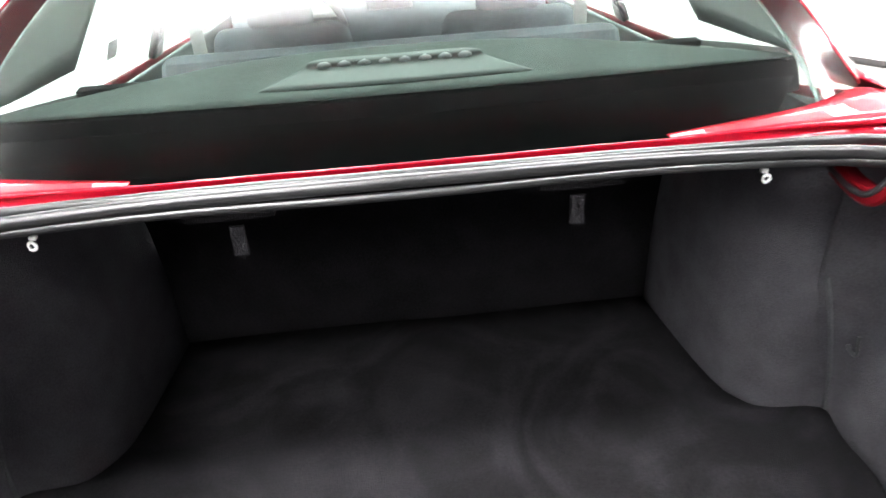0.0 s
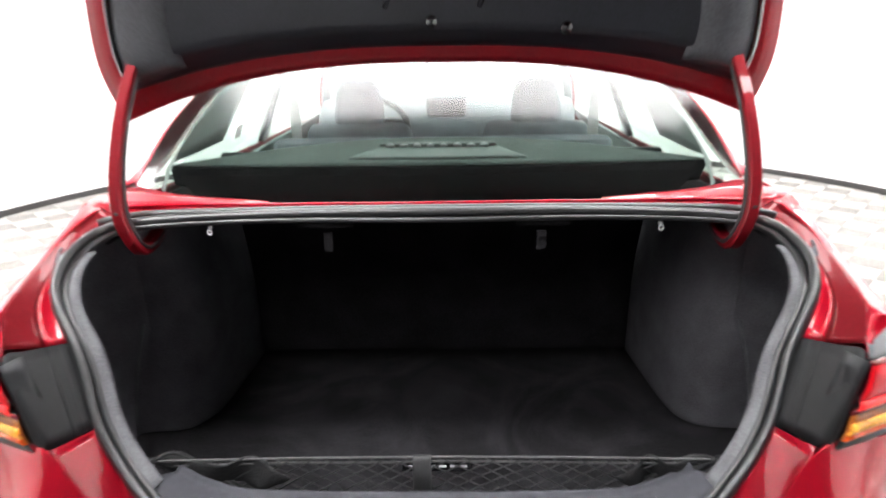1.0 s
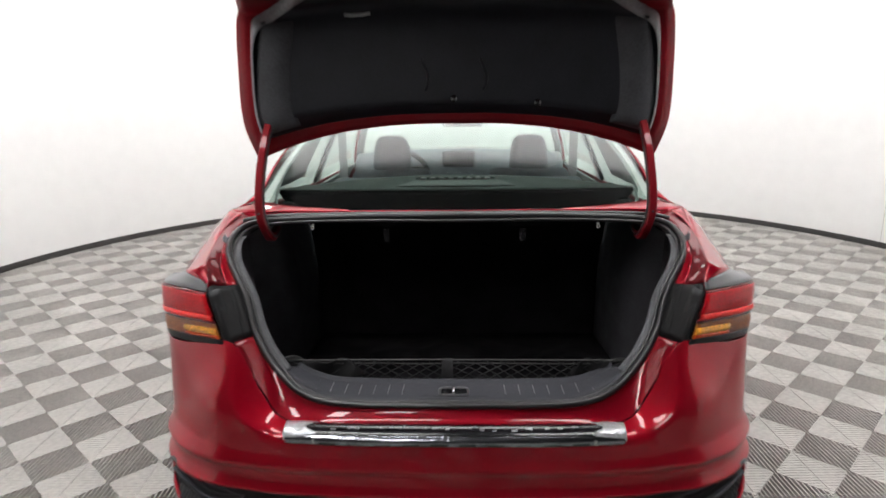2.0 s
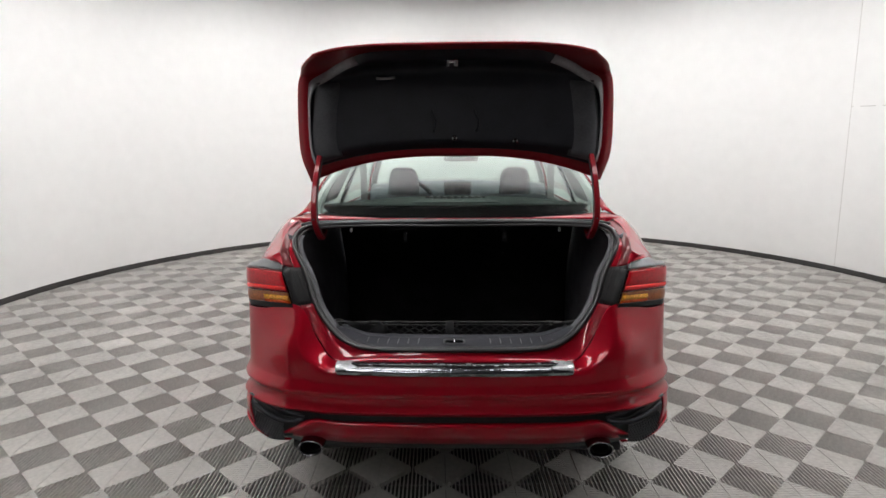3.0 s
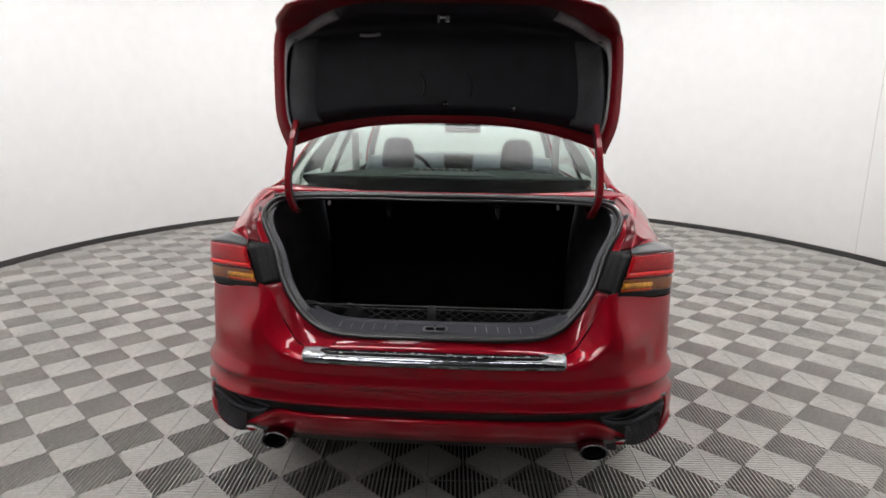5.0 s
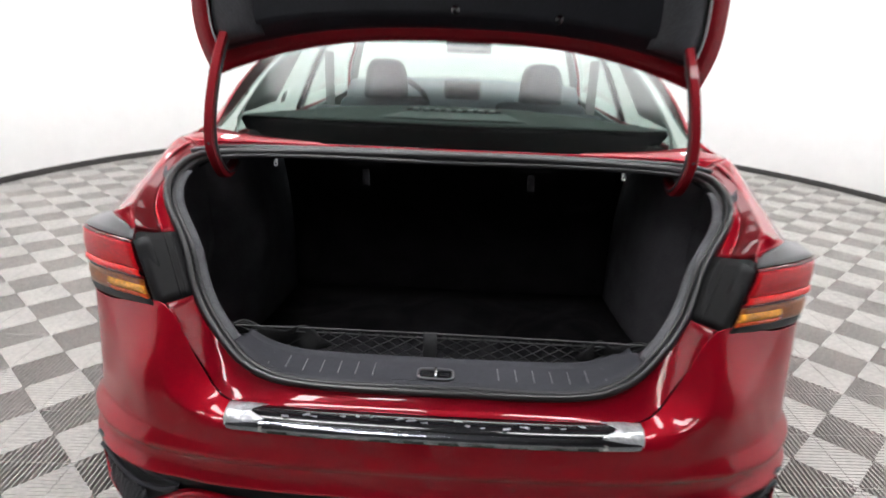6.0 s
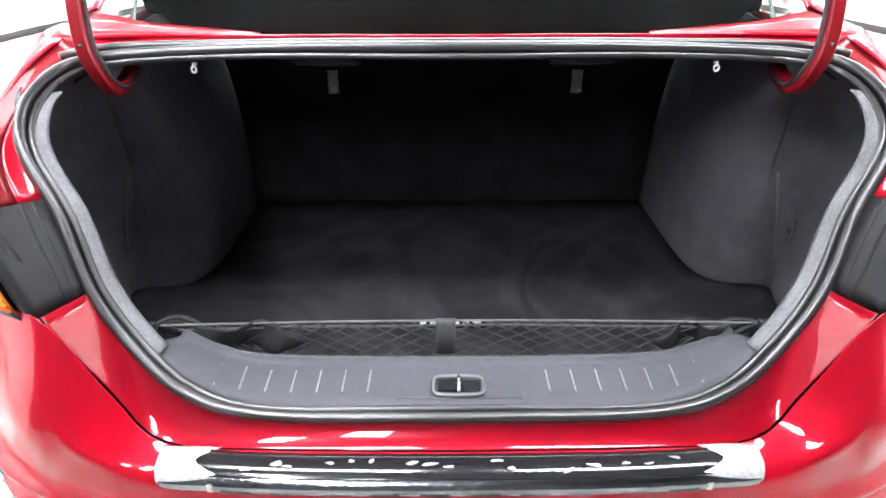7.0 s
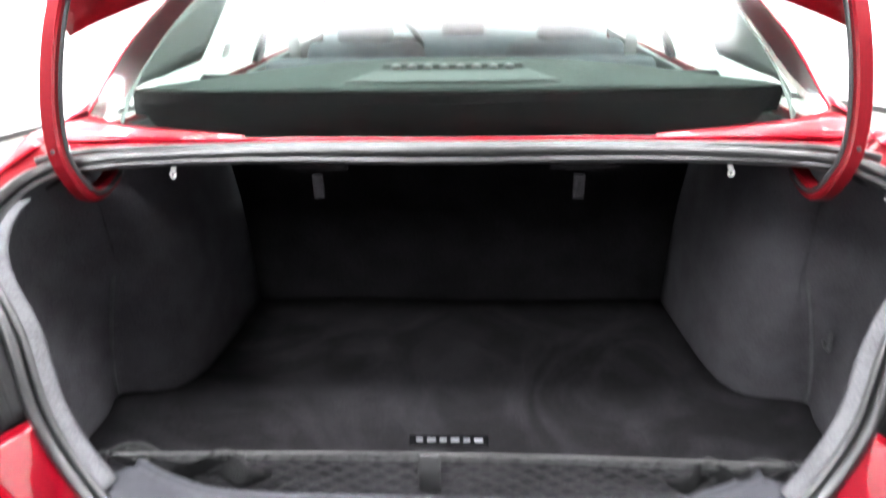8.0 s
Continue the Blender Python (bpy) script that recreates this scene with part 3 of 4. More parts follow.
    loop = [(0.041 * math.copysign(abs(math.cos(a)) ** 0.45, math.cos(a)), 0.019 * math.copysign(abs(math.sin(a)) ** 0.45, math.sin(a)), 0) for a in [2 * math.pi * k / 32 for k in range(33)]]
    part("latch_rim", moved(tube_mesh(loop, 0.0034, 8, 1.0, False), pose(0, 0.160, 0.7138, 6)), SATIN_GREY, sill, "rounded grey rim round the latch")
    for sx in (1, -1):
        part("latch_well", moved(box_mesh((0.031, 0.022, 0.003), (0, 0, 0), 0.001), pose(sx * 0.0185, 0.160, 0.7135, 6)), GLOSS_BLACK, sill, "black latch recess")
    part("striker", tube_mesh([tuple(p) for p in catmull([(0, 0.144, 0.708), (0, 0.145, 0.719), (0, 0.159, 0.724), (0, 0.173, 0.722), (0, 0.174, 0.712)], 4)], 0.0032, 8), STEEL, sill, "bright steel latch loop")
    # hooks, tongues and brackets below the shelf
    for sx in (1, -1):
        x, y, z = sx * 0.471, 0.562, 1.10
        hook = part("cargo_hook", joined(box_mesh((0.009, 0.008, 0.006), (x, y + 0.006, z + 0.012), 0.002), tube_mesh([(x + 0.0045 * math.cos(a), y - 0.002, z + 0.004 + 0.0055 * math.sin(a)) for a in [k * math.pi / 6 for k in range(13)]], 0.0022, 6)), WHITE_PLASTIC, car, "small white plastic hook below the shelf")
        part("release_tongue", box_mesh((0.020, 0.006, 0.044), (sx * 0.228, 0.590, 1.070), 0.002), CARPET, car, "black pull tongue hanging below the shelf")
        part("shelf_bracket", box_mesh((0.12, 0.02, 0.016), (sx * 0.235, 0.60, 1.108), 0.004), CARPET, car)
    clip = catmull([(0.800, 0.700, 0.700), (0.803, 0.698, 0.668), (0.805, 0.703, 0.655), (0.804, 0.716, 0.655), (0.802, 0.722, 0.666)], 4)
    part("lining_clip", tube_mesh([tuple(p) for p in clip], 0.0038, 6), SATIN_GREY, car, "small pale hooked clip in the side lining")


PLAN = [(0, 0.03), (0.30, 0.034), (0.49, 0.048), (0.59, 0.068), (0.672, 0.093), (0.79, 0.166), (0.880, 0.293), (0.902, 0.45), (0.915, 0.72)]
BUMPER_TOP = [(0, 0.079, 0.652), (0.30, 0.084, 0.652), (0.468, 0.1005, 0.652), (0.5425, 0.1305, 0.7255), (0.6155, 0.1455, 0.866), (0.775, 0.222, 0.838), (0.872, 0.31, 0.827), (0.898, 0.45, 0.820), (0.915, 0.72, 0.70)]


def low(z):
    """The lower part of the bumper hangs a little deeper than its ledge."""
    return z - 0.024 * min(1.0, max(0.0, (0.56 - z) / 0.07))


def build_rear_bumper():
    rows = []
    levels = [(g, None, 0.0) for g in (0, 0.03, 0.09, 0.18, 0.34, 0.6, 1.0)]
    levels += [(0, low(z), dy) for z, dy in ((0.578, -0.002), (0.560, -0.007), (0.549, -0.011), (0.541, -0.007), (0.530, 0.004), (0.512, 0.005), (0.498, -0.002), (0.488, -0.008), (0.478, 0.004), (0.470, 0.016))]
    for g, level, dy in levels:
        row = []
        for k, ((px, py), (tx, ty, tz)) in enumerate(zip(PLAN, BUMPER_TOP)):
            z = tz + (0.60 - tz) * g if level is None else level
            f = (tz - z) / (tz - 0.488)
            o = float(np.interp(f, (0, 0.02, 0.06, 0.13, 0.22), (0, 0.2, 0.5, 0.9, 1.0))) if k < 3 else min(1.0, f * (7.0 if k == 3 else 2.4 if k == 4 else 1.2))
            x, y = tx + (px - tx) * o, ty + (py - ty) * o
            away = 0.6 + 0.4 * min(1.0, k / 5)
            row.append((x - (dy * 0.9 - 0.014 * max(0.0, f - 0.7) / 0.3) * (k > 3), y + dy * away, z))
        rows.append(row)
    bumper = sheet("rear_bumper", [whole(r) for r in rows], PAINT, car, 6, 3, 0.003, "glossy red rear bumper")
    # dark band and lower lip
    band = [whole([(x, y + o, low(z)) for x, y in PLAN[:8]]) for o, z in ((0.014, 0.476), (0.026, 0.468), (0.026, 0.425), (0.07, 0.36), (0.12, 0.28))]
    part_band = sheet("lower_grille", band, BLACK, bumper, 5, 3, 0.003, "black textured lower bumper band")
    lip = [[(x, y, low(z)) for x, y, z in whole(half)] for half in [[(0, 0.045 + o, z), (0.25, 0.048 + o, z), (0.45, 0.058 + o, z), (0.56, 0.073 + o, z + 0.004), (0.64, 0.098 + o, z - d), (0.74, 0.152 + o, 0.352 - e)] for o, z, d, e in ((0, 0.440, 0.03, 0.0), (-0.013, 0.434, 0.04, 0.003), (-0.010, 0.415, 0.035, 0.008), (0.012, 0.37, 0.018, 0.014), (0.055, 0.325, 0.0, 0.02))]]
    sheet("lower_lip", lip, PAINT, bumper, 5, 4, 0.004, "red lower lip of the bumper")
    for sx in (1, -1):
        flare = [[(sx * x, y, low(z)) for x, y, z in r] for r in (
            [(0.660, 0.085, 0.352), (0.771, 0.14, 0.335), (0.861, 0.22, 0.345), (0.921, 0.33, 0.365), (0.936, 0.5, 0.38), (0.936, 0.72, 0.38)],
            [(0.671, 0.10, 0.338), (0.782, 0.17, 0.318), (0.861, 0.26, 0.325), (0.901, 0.36, 0.34), (0.911, 0.5, 0.345), (0.911, 0.72, 0.345)])]
        sheet("corner_edge", flare, PAINT, bumper, 4, 3, 0.006)
        outer = [[(sx * x, y, low(z)) for x, y, z in r] for r in (
            [(0.854, 0.218, 0.500), (0.905, 0.33, 0.495), (0.923, 0.5, 0.495), (0.933, 0.72, 0.495)],
            [(0.866, 0.222, 0.43), (0.921, 0.335, 0.42), (0.936, 0.5, 0.42), (0.938, 0.72, 0.42)],
            [(0.841, 0.205, 0.345), (0.916, 0.335, 0.35), (0.931, 0.5, 0.36), (0.934, 0.72, 0.36)])]
        sheet("corner_panel", outer, PAINT, bumper, 4, 4, 0.004)
        vent = part("corner_vent", grid_mesh(smooth_rows([[(sx * x, y, low(z)) for x, y, z in r] for r in (
            [(0.600, 0.085, 0.448), (0.704, 0.118, low(0.462)), (0.782, 0.158, 0.478), (0.854, 0.222, 0.492)],
            [(0.620, 0.088, 0.425), (0.715, 0.122, 0.415), (0.793, 0.165, 0.41), (0.862, 0.226, 0.42)],
            [(0.660, 0.098, 0.36), (0.737, 0.135, 0.34), (0.804, 0.178, 0.338), (0.844, 0.222, 0.345)])], 4, 4)), BLACK, bumper, "black corner vent with honeycomb mesh", 0.004)
        fin = tube_mesh([tuple(p) for p in catmull([(sx * 0.605, 0.072, low(0.444)), (sx * 0.66, 0.086, low(0.428)), (sx * 0.74, 0.118, low(0.432)), (sx * 0.851, 0.198, low(0.462))], 5)], 0.007, 6)
        part("fin", fin, SILL_GREY, vent)
        fin = tube_mesh([tuple(p) for p in catmull([(sx * 0.60, 0.074, low(0.452)), (sx * 0.70, 0.104, low(0.470)), (sx * 0.79, 0.152, low(0.486)), (sx * 0.858, 0.205, low(0.494))], 5)], 0.005, 6)
        part("fin", fin, SILL_GREY, vent)
        cells = []
        for i in range(13):
            for j in range(7):
                u = 0.10 + 0.86 * (i + 0.5 * (j % 2)) / 13
                x = 0.68 + 0.19 * u
                if x > 0.846:
                    continue
                y = 0.098 + 0.145 * u ** 1.5 - 0.010
                top, bot = 0.410 + 0.018 * u, 0.352 - 0.022 * math.sin(u * 3)
                z = bot + (top - bot) * (j + 0.5) / 7
                c = turned_mesh([(0.0078, -0.003), (0.0078, 0.004), (0.0054, 0.004)], 6, "y")
                cells.append(moved(c, pose(sx * x, y, low(z), 0, 0, sx * 42)))
        part("mesh", joined(*cells), SATIN_GREY, vent)
        pipe = turned_mesh([(0.030, 0.06), (0.033, -0.02), (0.037, -0.045), (0.040, -0.048), (0.043, -0.045), (0.043, 0.0), (0.038, 0.16)], 28, "y")
        ex = part("exhaust_tip", moved(pipe, pose(sx * 0.578, 0.095, 0.303) @ Matrix.Diagonal((1.2, 1, 0.78, 1))), DARK_CHROME, car, "oval chrome exhaust tip")
        part("pipe_inside", moved(turned_mesh([(0.0005, 0.03), (0.029, 0.03), (0.0305, -0.03)], 24, "y"), pose(sx * 0.578, 0.095, 0.303) @ Matrix.Diagonal((1.2, 1, 0.78, 1))), DARK_STEEL, ex)
    # chrome guard on the ledge, still in wrinkled film
    guard = [whole([(0, y, z), (0.25, y + 0.003, z), (0.42, y + 0.013, z + 0.001), (0.458, y + 0.018, z + 0.001)]) for y, z in ((0.068, 0.6545), (0.046, 0.6515), (0.031, 0.645), (0.0225, 0.636), (0.021, 0.627), (0.024, 0.619))]
    strip = sheet("bumper_guard", guard, CHROME, car, 12, 3, 0.003, "chrome bumper guard strip with a black inlay and torn film")
    dark = [whole([(0, y, z), (0.25, y + 0.0025, z), (0.38, y + 0.009, z), (0.415, y + 0.012, z + 0.0003)]) for y, z in ((0.070, 0.6588), (0.048, 0.6560), (0.036, 0.6510), (0.030, 0.6465))]
    part("guard_inlay", grid_mesh(smooth_rows(dark, 8, 3)), GLOSS_BLACK, strip, "glossy black inlay", 0.002)
    for sx in (1, -1):
        cap = [[(sx * x, y + 0.003 * (i - 1) ** 2 * 0.3, z + 0.0042 + 0.0012 * ((3 * i + 5 * j) % 4)) for i, x in enumerate((0.400 - (0.030, -0.004, 0.018, 0.042, 0.012)[j], 0.416, 0.442, 0.462))] for j, (y, z) in enumerate(((0.084, 0.6545), (0.062, 0.6535), (0.045, 0.647), (0.037, 0.636), (0.037, 0.624)))]
        part("film_wrap", grid_mesh(smooth_rows(cap, 4, 3)), WRAP, strip, "pale wrinkled film round the end of the guard", 0.001)
    rnd = random.Random(5)
    for k in range(-5, 6):
        x = 0.0755 * k
        y = 0.0205 + 0.06 * x * x
        part("guard_step", moved(box_mesh((0.010, 0.004, 0.015), (0, 0, 0), 0.0016), pose(x, y + 0.0022, 0.631, -8, 0, 0)), STEEL, strip)
        if k < 5:
            xm = x + 0.03775
            part("guard_slot", moved(box_mesh((0.046, 0.002, 0.0065), (0, 0, 0), 0.0008), pose(xm, 0.0203 + 0.06 * xm * xm, 0.6255, 0, 0, 6.9 * xm)), DARK_STEEL, strip, "dark slot along the foot of the guard")
    for k in range(17):
        x = -0.33 + 0.66 * (k + rnd.uniform(-0.4, 0.4)) / 16
        fl = bmesh.new()
        n = rnd.randint(5, 8)
        long, deep = rnd.uniform(0.005, 0.014), rnd.uniform(0.0015, 0.0045)
        ring_v = [fl.verts.new((long * math.cos(a) * rnd.uniform(0.5, 1.1), deep * math.sin(a) * rnd.uniform(0.4, 1.2), rnd.uniform(-0.001, 0.002))) for a in [2 * math.pi * i / n for i in range(n)]]
        fl.faces.new(ring_v)
        bmesh.ops.triangulate(fl, faces=fl.faces[:])
        part("torn_film", moved(fl, pose(x, 0.046 + 0.05 * x * x + rnd.uniform(-0.010, 0.012), 0.6592, 10, 0, rnd.uniform(-18, 18))), FILM, strip, "", 0.0006)


def build_tail_lamps():
    plan = [(0.652, 0.160), (0.74, 0.203), (0.82, 0.255), (0.868, 0.31), (0.892, 0.43)]
    tops = [1.003, 1.004, 1.001, 0.995, 0.985]
    feet = [0.852, 0.846, 0.838, 0.831, 0.823]

    def row(f, out=0.0):
        lean = [(0.034 - 0.046 * f) * k for k in (1, 0.5, 0, 0, 0)]
        return [(x + d + out * 0.6, y + 0.49 * d - out, t + (b - t) * f) for (x, y), t, b, d in zip(plan, tops, feet, lean)]

    def inner(f, out):
        r = row(f, out)
        return [r[0], r[1], tuple(Vector(r[1]).lerp(Vector(r[2]), 0.35)[:])]
    ledge = [row(-0.02), [(side_x(y, z), y, z) for y, z in ((0.215, 1.052), (0.275, 1.043), (0.335, 1.028), (0.40, 1.003), (0.435, 0.985))]]
    ledge[1][0] = (0.688, 0.200, 1.034)
    for s in (1, -1):
        mir = (lambda r: r) if s > 0 else flip_x
        lamp = sheet("tail_lamp", mir([row(0.028, 0.006), row(0.22, 0.009), row(0.40, 0.008)]), LENS_RED, car, 5, 4, 0.004, "red and amber tail lamp")
        sheet("lens_edge", mir([row(0, 0.0), row(0.012, 0.004), row(0.025, 0.005)]), LENS_DARK, lamp, 5, 3, 0.004)
        sheet("lens_band", mir([row(0.405, 0.009), row(0.455, 0.012), row(0.50, 0.010)]), LENS_DEEP, lamp, 5, 3, 0.004, "bright red light band")
        sheet("lens_step", mir([row(0.505, 0.008), row(0.535, 0.004), row(0.565, 0.006)]), LENS_DARK, lamp, 5, 3, 0.004)
        sheet("amber_lens", mir([row(0.57, 0.006), row(0.70, 0.008), row(0.84, 0.006)]), LENS_AMBER, lamp, 5, 3, 0.004, "amber indicator lens")
        sheet("gold_band", mir([inner(0.65, 0.009), inner(0.71, 0.013), inner(0.765, 0.010)]), LENS_GOLD, lamp, 5, 3, 0.004)
        sheet("orange_foot", mir([inner(0.775, 0.010), inner(0.805, 0.012), inner(0.838, 0.008)]), LENS_ORANGE, lamp, 5, 3, 0.004)
        sheet("lamp_base", mir([row(0.845, 0.006), row(0.93, 0.004), row(0.995, 0.0)]), FILLER, lamp, 5, 3, 0.004)
        sheet("lamp_housing", mir([row(0.0, -0.004), row(0.5, -0.003), row(1.0, -0.004)]), GLOSS_BLACK, lamp, 5, 3, 0.003)
        split = [tuple(Vector(p).lerp(Vector(q), g)) for p, q, g in zip(ledge[0], ledge[1], (0.75, 0.72, 0.85, 0.97, 0.97))]
        sheet("lamp_top", mir([ledge[0], split]), SATIN_GREY, lamp, 5, 4, 0.003, "dark grey top of the lamp")
        sheet("fender_shoulder", mir([split, ledge[1]]), PAINT, car, 5, 4, 0.003)
        sheet("lamp_end", mir([[(0.684, 0.174, 1.003), (0.660, 0.163, 0.93), (0.640, 0.153, 0.853)], [(0.655, 0.19, 1.015), (0.636, 0.19, 0.93), (0.622, 0.178, 0.855)]]), BLACK, lamp, 4, 3, 0.004)


LID_MID = [(0.0, 0.74, 1.43), (0.0, 0.752, 1.522), (0.0, 0.77, 1.657), (0.0, 0.777, 1.788), (0.0, 0.74, 1.889), (0.0, 0.585, 1.922), (0.0, 0.41, 1.905)]
LID_SIDE = [(0.675, 0.705, 1.314), (0.718, 0.705, 1.444), (0.728, 0.725, 1.628), (0.719, 0.715, 1.762), (0.699, 0.685, 1.806), (0.654, 0.535, 1.833), (0.578, 0.412, 1.868)]
LID_IN = [(0, -1, 0.1), (0, -1, 0), (0, -1, -0.05), (0, -0.85, -0.5), (0, -0.5, -0.87), (0, 0.05, -1), (0, 0.05, -1)]


LID_LINES = [catmull(pts, 24) for pts in (LID_MID, LID_SIDE, LID_IN)]


def lid_point(u, f, off=0.0):
    k = min(len(LID_LINES[0]) - 1, max(0, round(u * 24)))
    m, s, n = (Vector(line[k]) for line in LID_LINES)
    n.normalize()
    g = abs(f) ** (2.6 + max(0.0, u - 3.5))
    p = Vector((s.x * f, m.y + (s.y - m.y) * g, m.z + (s.z - m.z) * g))
    return tuple(p + n * off)


def lid_rows(u0, u1, fmax, off, edge_off, taper=0.0, slope=7.0, nu=30, nf=44):
    rows = []
    for j in range(nu + 1):
        u = u0 + (u1 - u0) * j / nu
        row = []
        for i in range(nf + 1):
            wide = fmax * (1 - taper * max(0.0, (u - 3.0) / (u1 - 3.0)) ** 2.0)
            f = -wide + 2 * wide * i / nf
            e = min(1.0, slope * (1 - abs(f) / wide), slope * j / nu, slope * (nu - j) / nu)
            row.append(lid_point(u, f, edge_off + (off - edge_off) * max(0.0, e) ** 0.95))
        rows.append(row)
    return rows


def build_lid():
    lid = part("boot_lid", grid_mesh(lid_rows(0, 6, 1.0, 0, 0.006)), PAINT, car, "raised red boot lid with a black felt liner", 0.003)
    part("lid_frame", grid_mesh(lid_rows(0.0, 6, 0.995, 0.030, 0.010)), PAINT_SHADED, lid, "red inner frame of the lid", 0.003)
    part("lid_liner", grid_mesh(lid_rows(0.36, 5.28, 0.935, 0.066, 0.012, 0.42, 11.0, 44, 72)), LINER, lid, "black felt liner of the lid", 0.004)
    for sx in (1, -1):
        pad = []
        for j in range(25):
            u = 0.52 + 3.0 * j / 24
            row = []
            for i in range(9):
                e = min(1.0, 2.6 * i / 8, 2.6 * (8 - i) / 8, j / 2, (24 - j) / 5)
                row.append(lid_point(u, sx * (0.725 + 0.165 * i / 8 + 0.012 * math.sin(u * 1.6)), 0.060 + 0.016 * e ** 0.6))
            pad.append(row)
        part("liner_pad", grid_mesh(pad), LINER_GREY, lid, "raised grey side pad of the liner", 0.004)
        rim = []
        for j in range(33):
            u = 0.55 + 4.3 * j / 32
            wide = 0.935 * (1 - 0.42 * max(0.0, (u - 3.0) / 2.28) ** 2.0)
            # broader round the top corners, where the painted light is strongest
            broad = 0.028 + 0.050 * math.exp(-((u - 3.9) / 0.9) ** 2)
            rim.append([lid_point(u, sx * (wide - 0.002), 0.016), lid_point(u, sx * (wide - broad * 0.5), 0.050), lid_point(u, sx * (wide - broad), 0.069)])
        part("liner_rim", grid_mesh(rim), LIT_RIM_LENS_GREY, lid, "bevelled edge of the liner, coloured pale for the light it catches", 0.003)
    for x, u0, u1 in ((-0.10, 1.15, 1.9), (0.10, 1.15, 1.9)):
        part("liner_crease", tube_mesh([lid_point(u0 + (u1 - u0) * k / 8, (x + 0.012 * math.sin(k * 0.5)) / 0.745, 0.0665) for k in range(9)], 0.006, 6), LINER, lid)
    for u, x in ((0.93, 0.0), (0.85, 0.29), (1.2, -0.6), (1.2, 0.6)):
        p = Vector(lid_point(u, x / 0.745, 0.069))
        n = Vector(catmull(LID_IN, 12)[round(u * 12)]).normalized()
        disc = turned_mesh([(0.0005, 0.006), (0.005, 0.006), (0.006, 0.002), (0.011, 0.002), (0.013, -0.002)], 16, "z")
        part("liner_clip", moved(disc, Matrix.Translation(p) @ n.to_track_quat("Z", "Y").to_matrix().to_4x4()), GLOSS_BLACK, lid)
    p = Vector(lid_point(4.65, -0.01, 0.070))
    part("lid_latch", joined(box_mesh((0.05, 0.04, 0.016), p, 0.005), box_mesh((0.02, 0.055, 0.03), p + Vector((0.015, -0.002, -0.008)), 0.004), box_mesh((0.012, 0.04, 0.03), p + Vector((-0.02, -0.002, -0.008)), 0.003)), STEEL, lid, "steel latch in the liner")
    a, b = Vector(lid_point(3.5, -0.50, 0.072)), Vector(lid_point(3.52, -0.385, 0.072))
    part("pull_handle", tube_mesh([tuple(a), tuple(a.lerp(b, 0.3) + Vector((0, -0.012, -0.004))), tuple(a.lerp(b, 0.7) + Vector((0, -0.012, -0.004))), tuple(b)], 0.006, 8), TRIM_LIGHT, lid, "pale pull handle")
    for s in (1, -1):
        path = catmull([(s * 0.618, 0.76, 1.452), (s * 0.618, 0.70, 1.458), (s * 0.620, 0.655, 1.432), (s * 0.625, 0.583, 1.345), (s * 0.628, 0.53, 1.245), (s * 0.624, 0.503, 1.165), (s * 0.612, 0.502, 1.115), (s * 0.603, 0.520, 1.083), (s * 0.600, 0.555, 1.080), (s * 0.600, 0.60, 1.092)], 6)
        bm = bmesh.new()
        rings = []
        for i, c in enumerate(path):
            t = Vector(path[min(i + 1, len(path) - 1)]) - Vector(path[max(i - 1, 0)])
            t.normalize()
            side = Vector((1, 0, 0)) - t * t.x
            side.normalize()
            up = side.cross(t)
            hw, hh = 0.0125, 0.0125
            rings.append([bm.verts.new(Vector(c) + side * hw * cx + up * hh * cy) for cx, cy in ((1, 0.7), (0.75, 1), (-0.75, 1), (-1, 0.7), (-1, -0.7), (-0.75, -1), (0.75, -1), (1, -0.7))])
        for r, q in zip(rings, rings[1:]):
            for k in range(8):
                bm.faces.new((r[k], r[(k + 1) % 8], q[(k + 1) % 8], q[k]))
        bm.faces.new(rings[0][::-1])
        bm.faces.new(rings[-1])
        arm = part("hinge_arm", bm, PAINT_SHADED, car, "curved red painted hinge arm")
        # black tube added for the dark inner edge of the arm
        inner = [(q[0] - s * 0.0125, q[1] + 0.005, q[2] + 0.002) for q in path[3:]]
        part("arm_dark_edge", tube_mesh(inner, 0.0045, 8), BLACK, arm, "black strip added along the dark inner edge of the hinge arm")
        for y, z, r in ((0.524, 1.215, 0.006), (0.503, 1.165, 0.004)):
            part("arm_hole", moved(turned_mesh([(0.0005, 0.0), (r, 0.0), (r, 0.02)], 14, "y"), pose(s * (0.631 if z > 1.2 else 0.624), y - 0.0133, z, 12 if z > 1.2 else 0)), BLACK, arm)


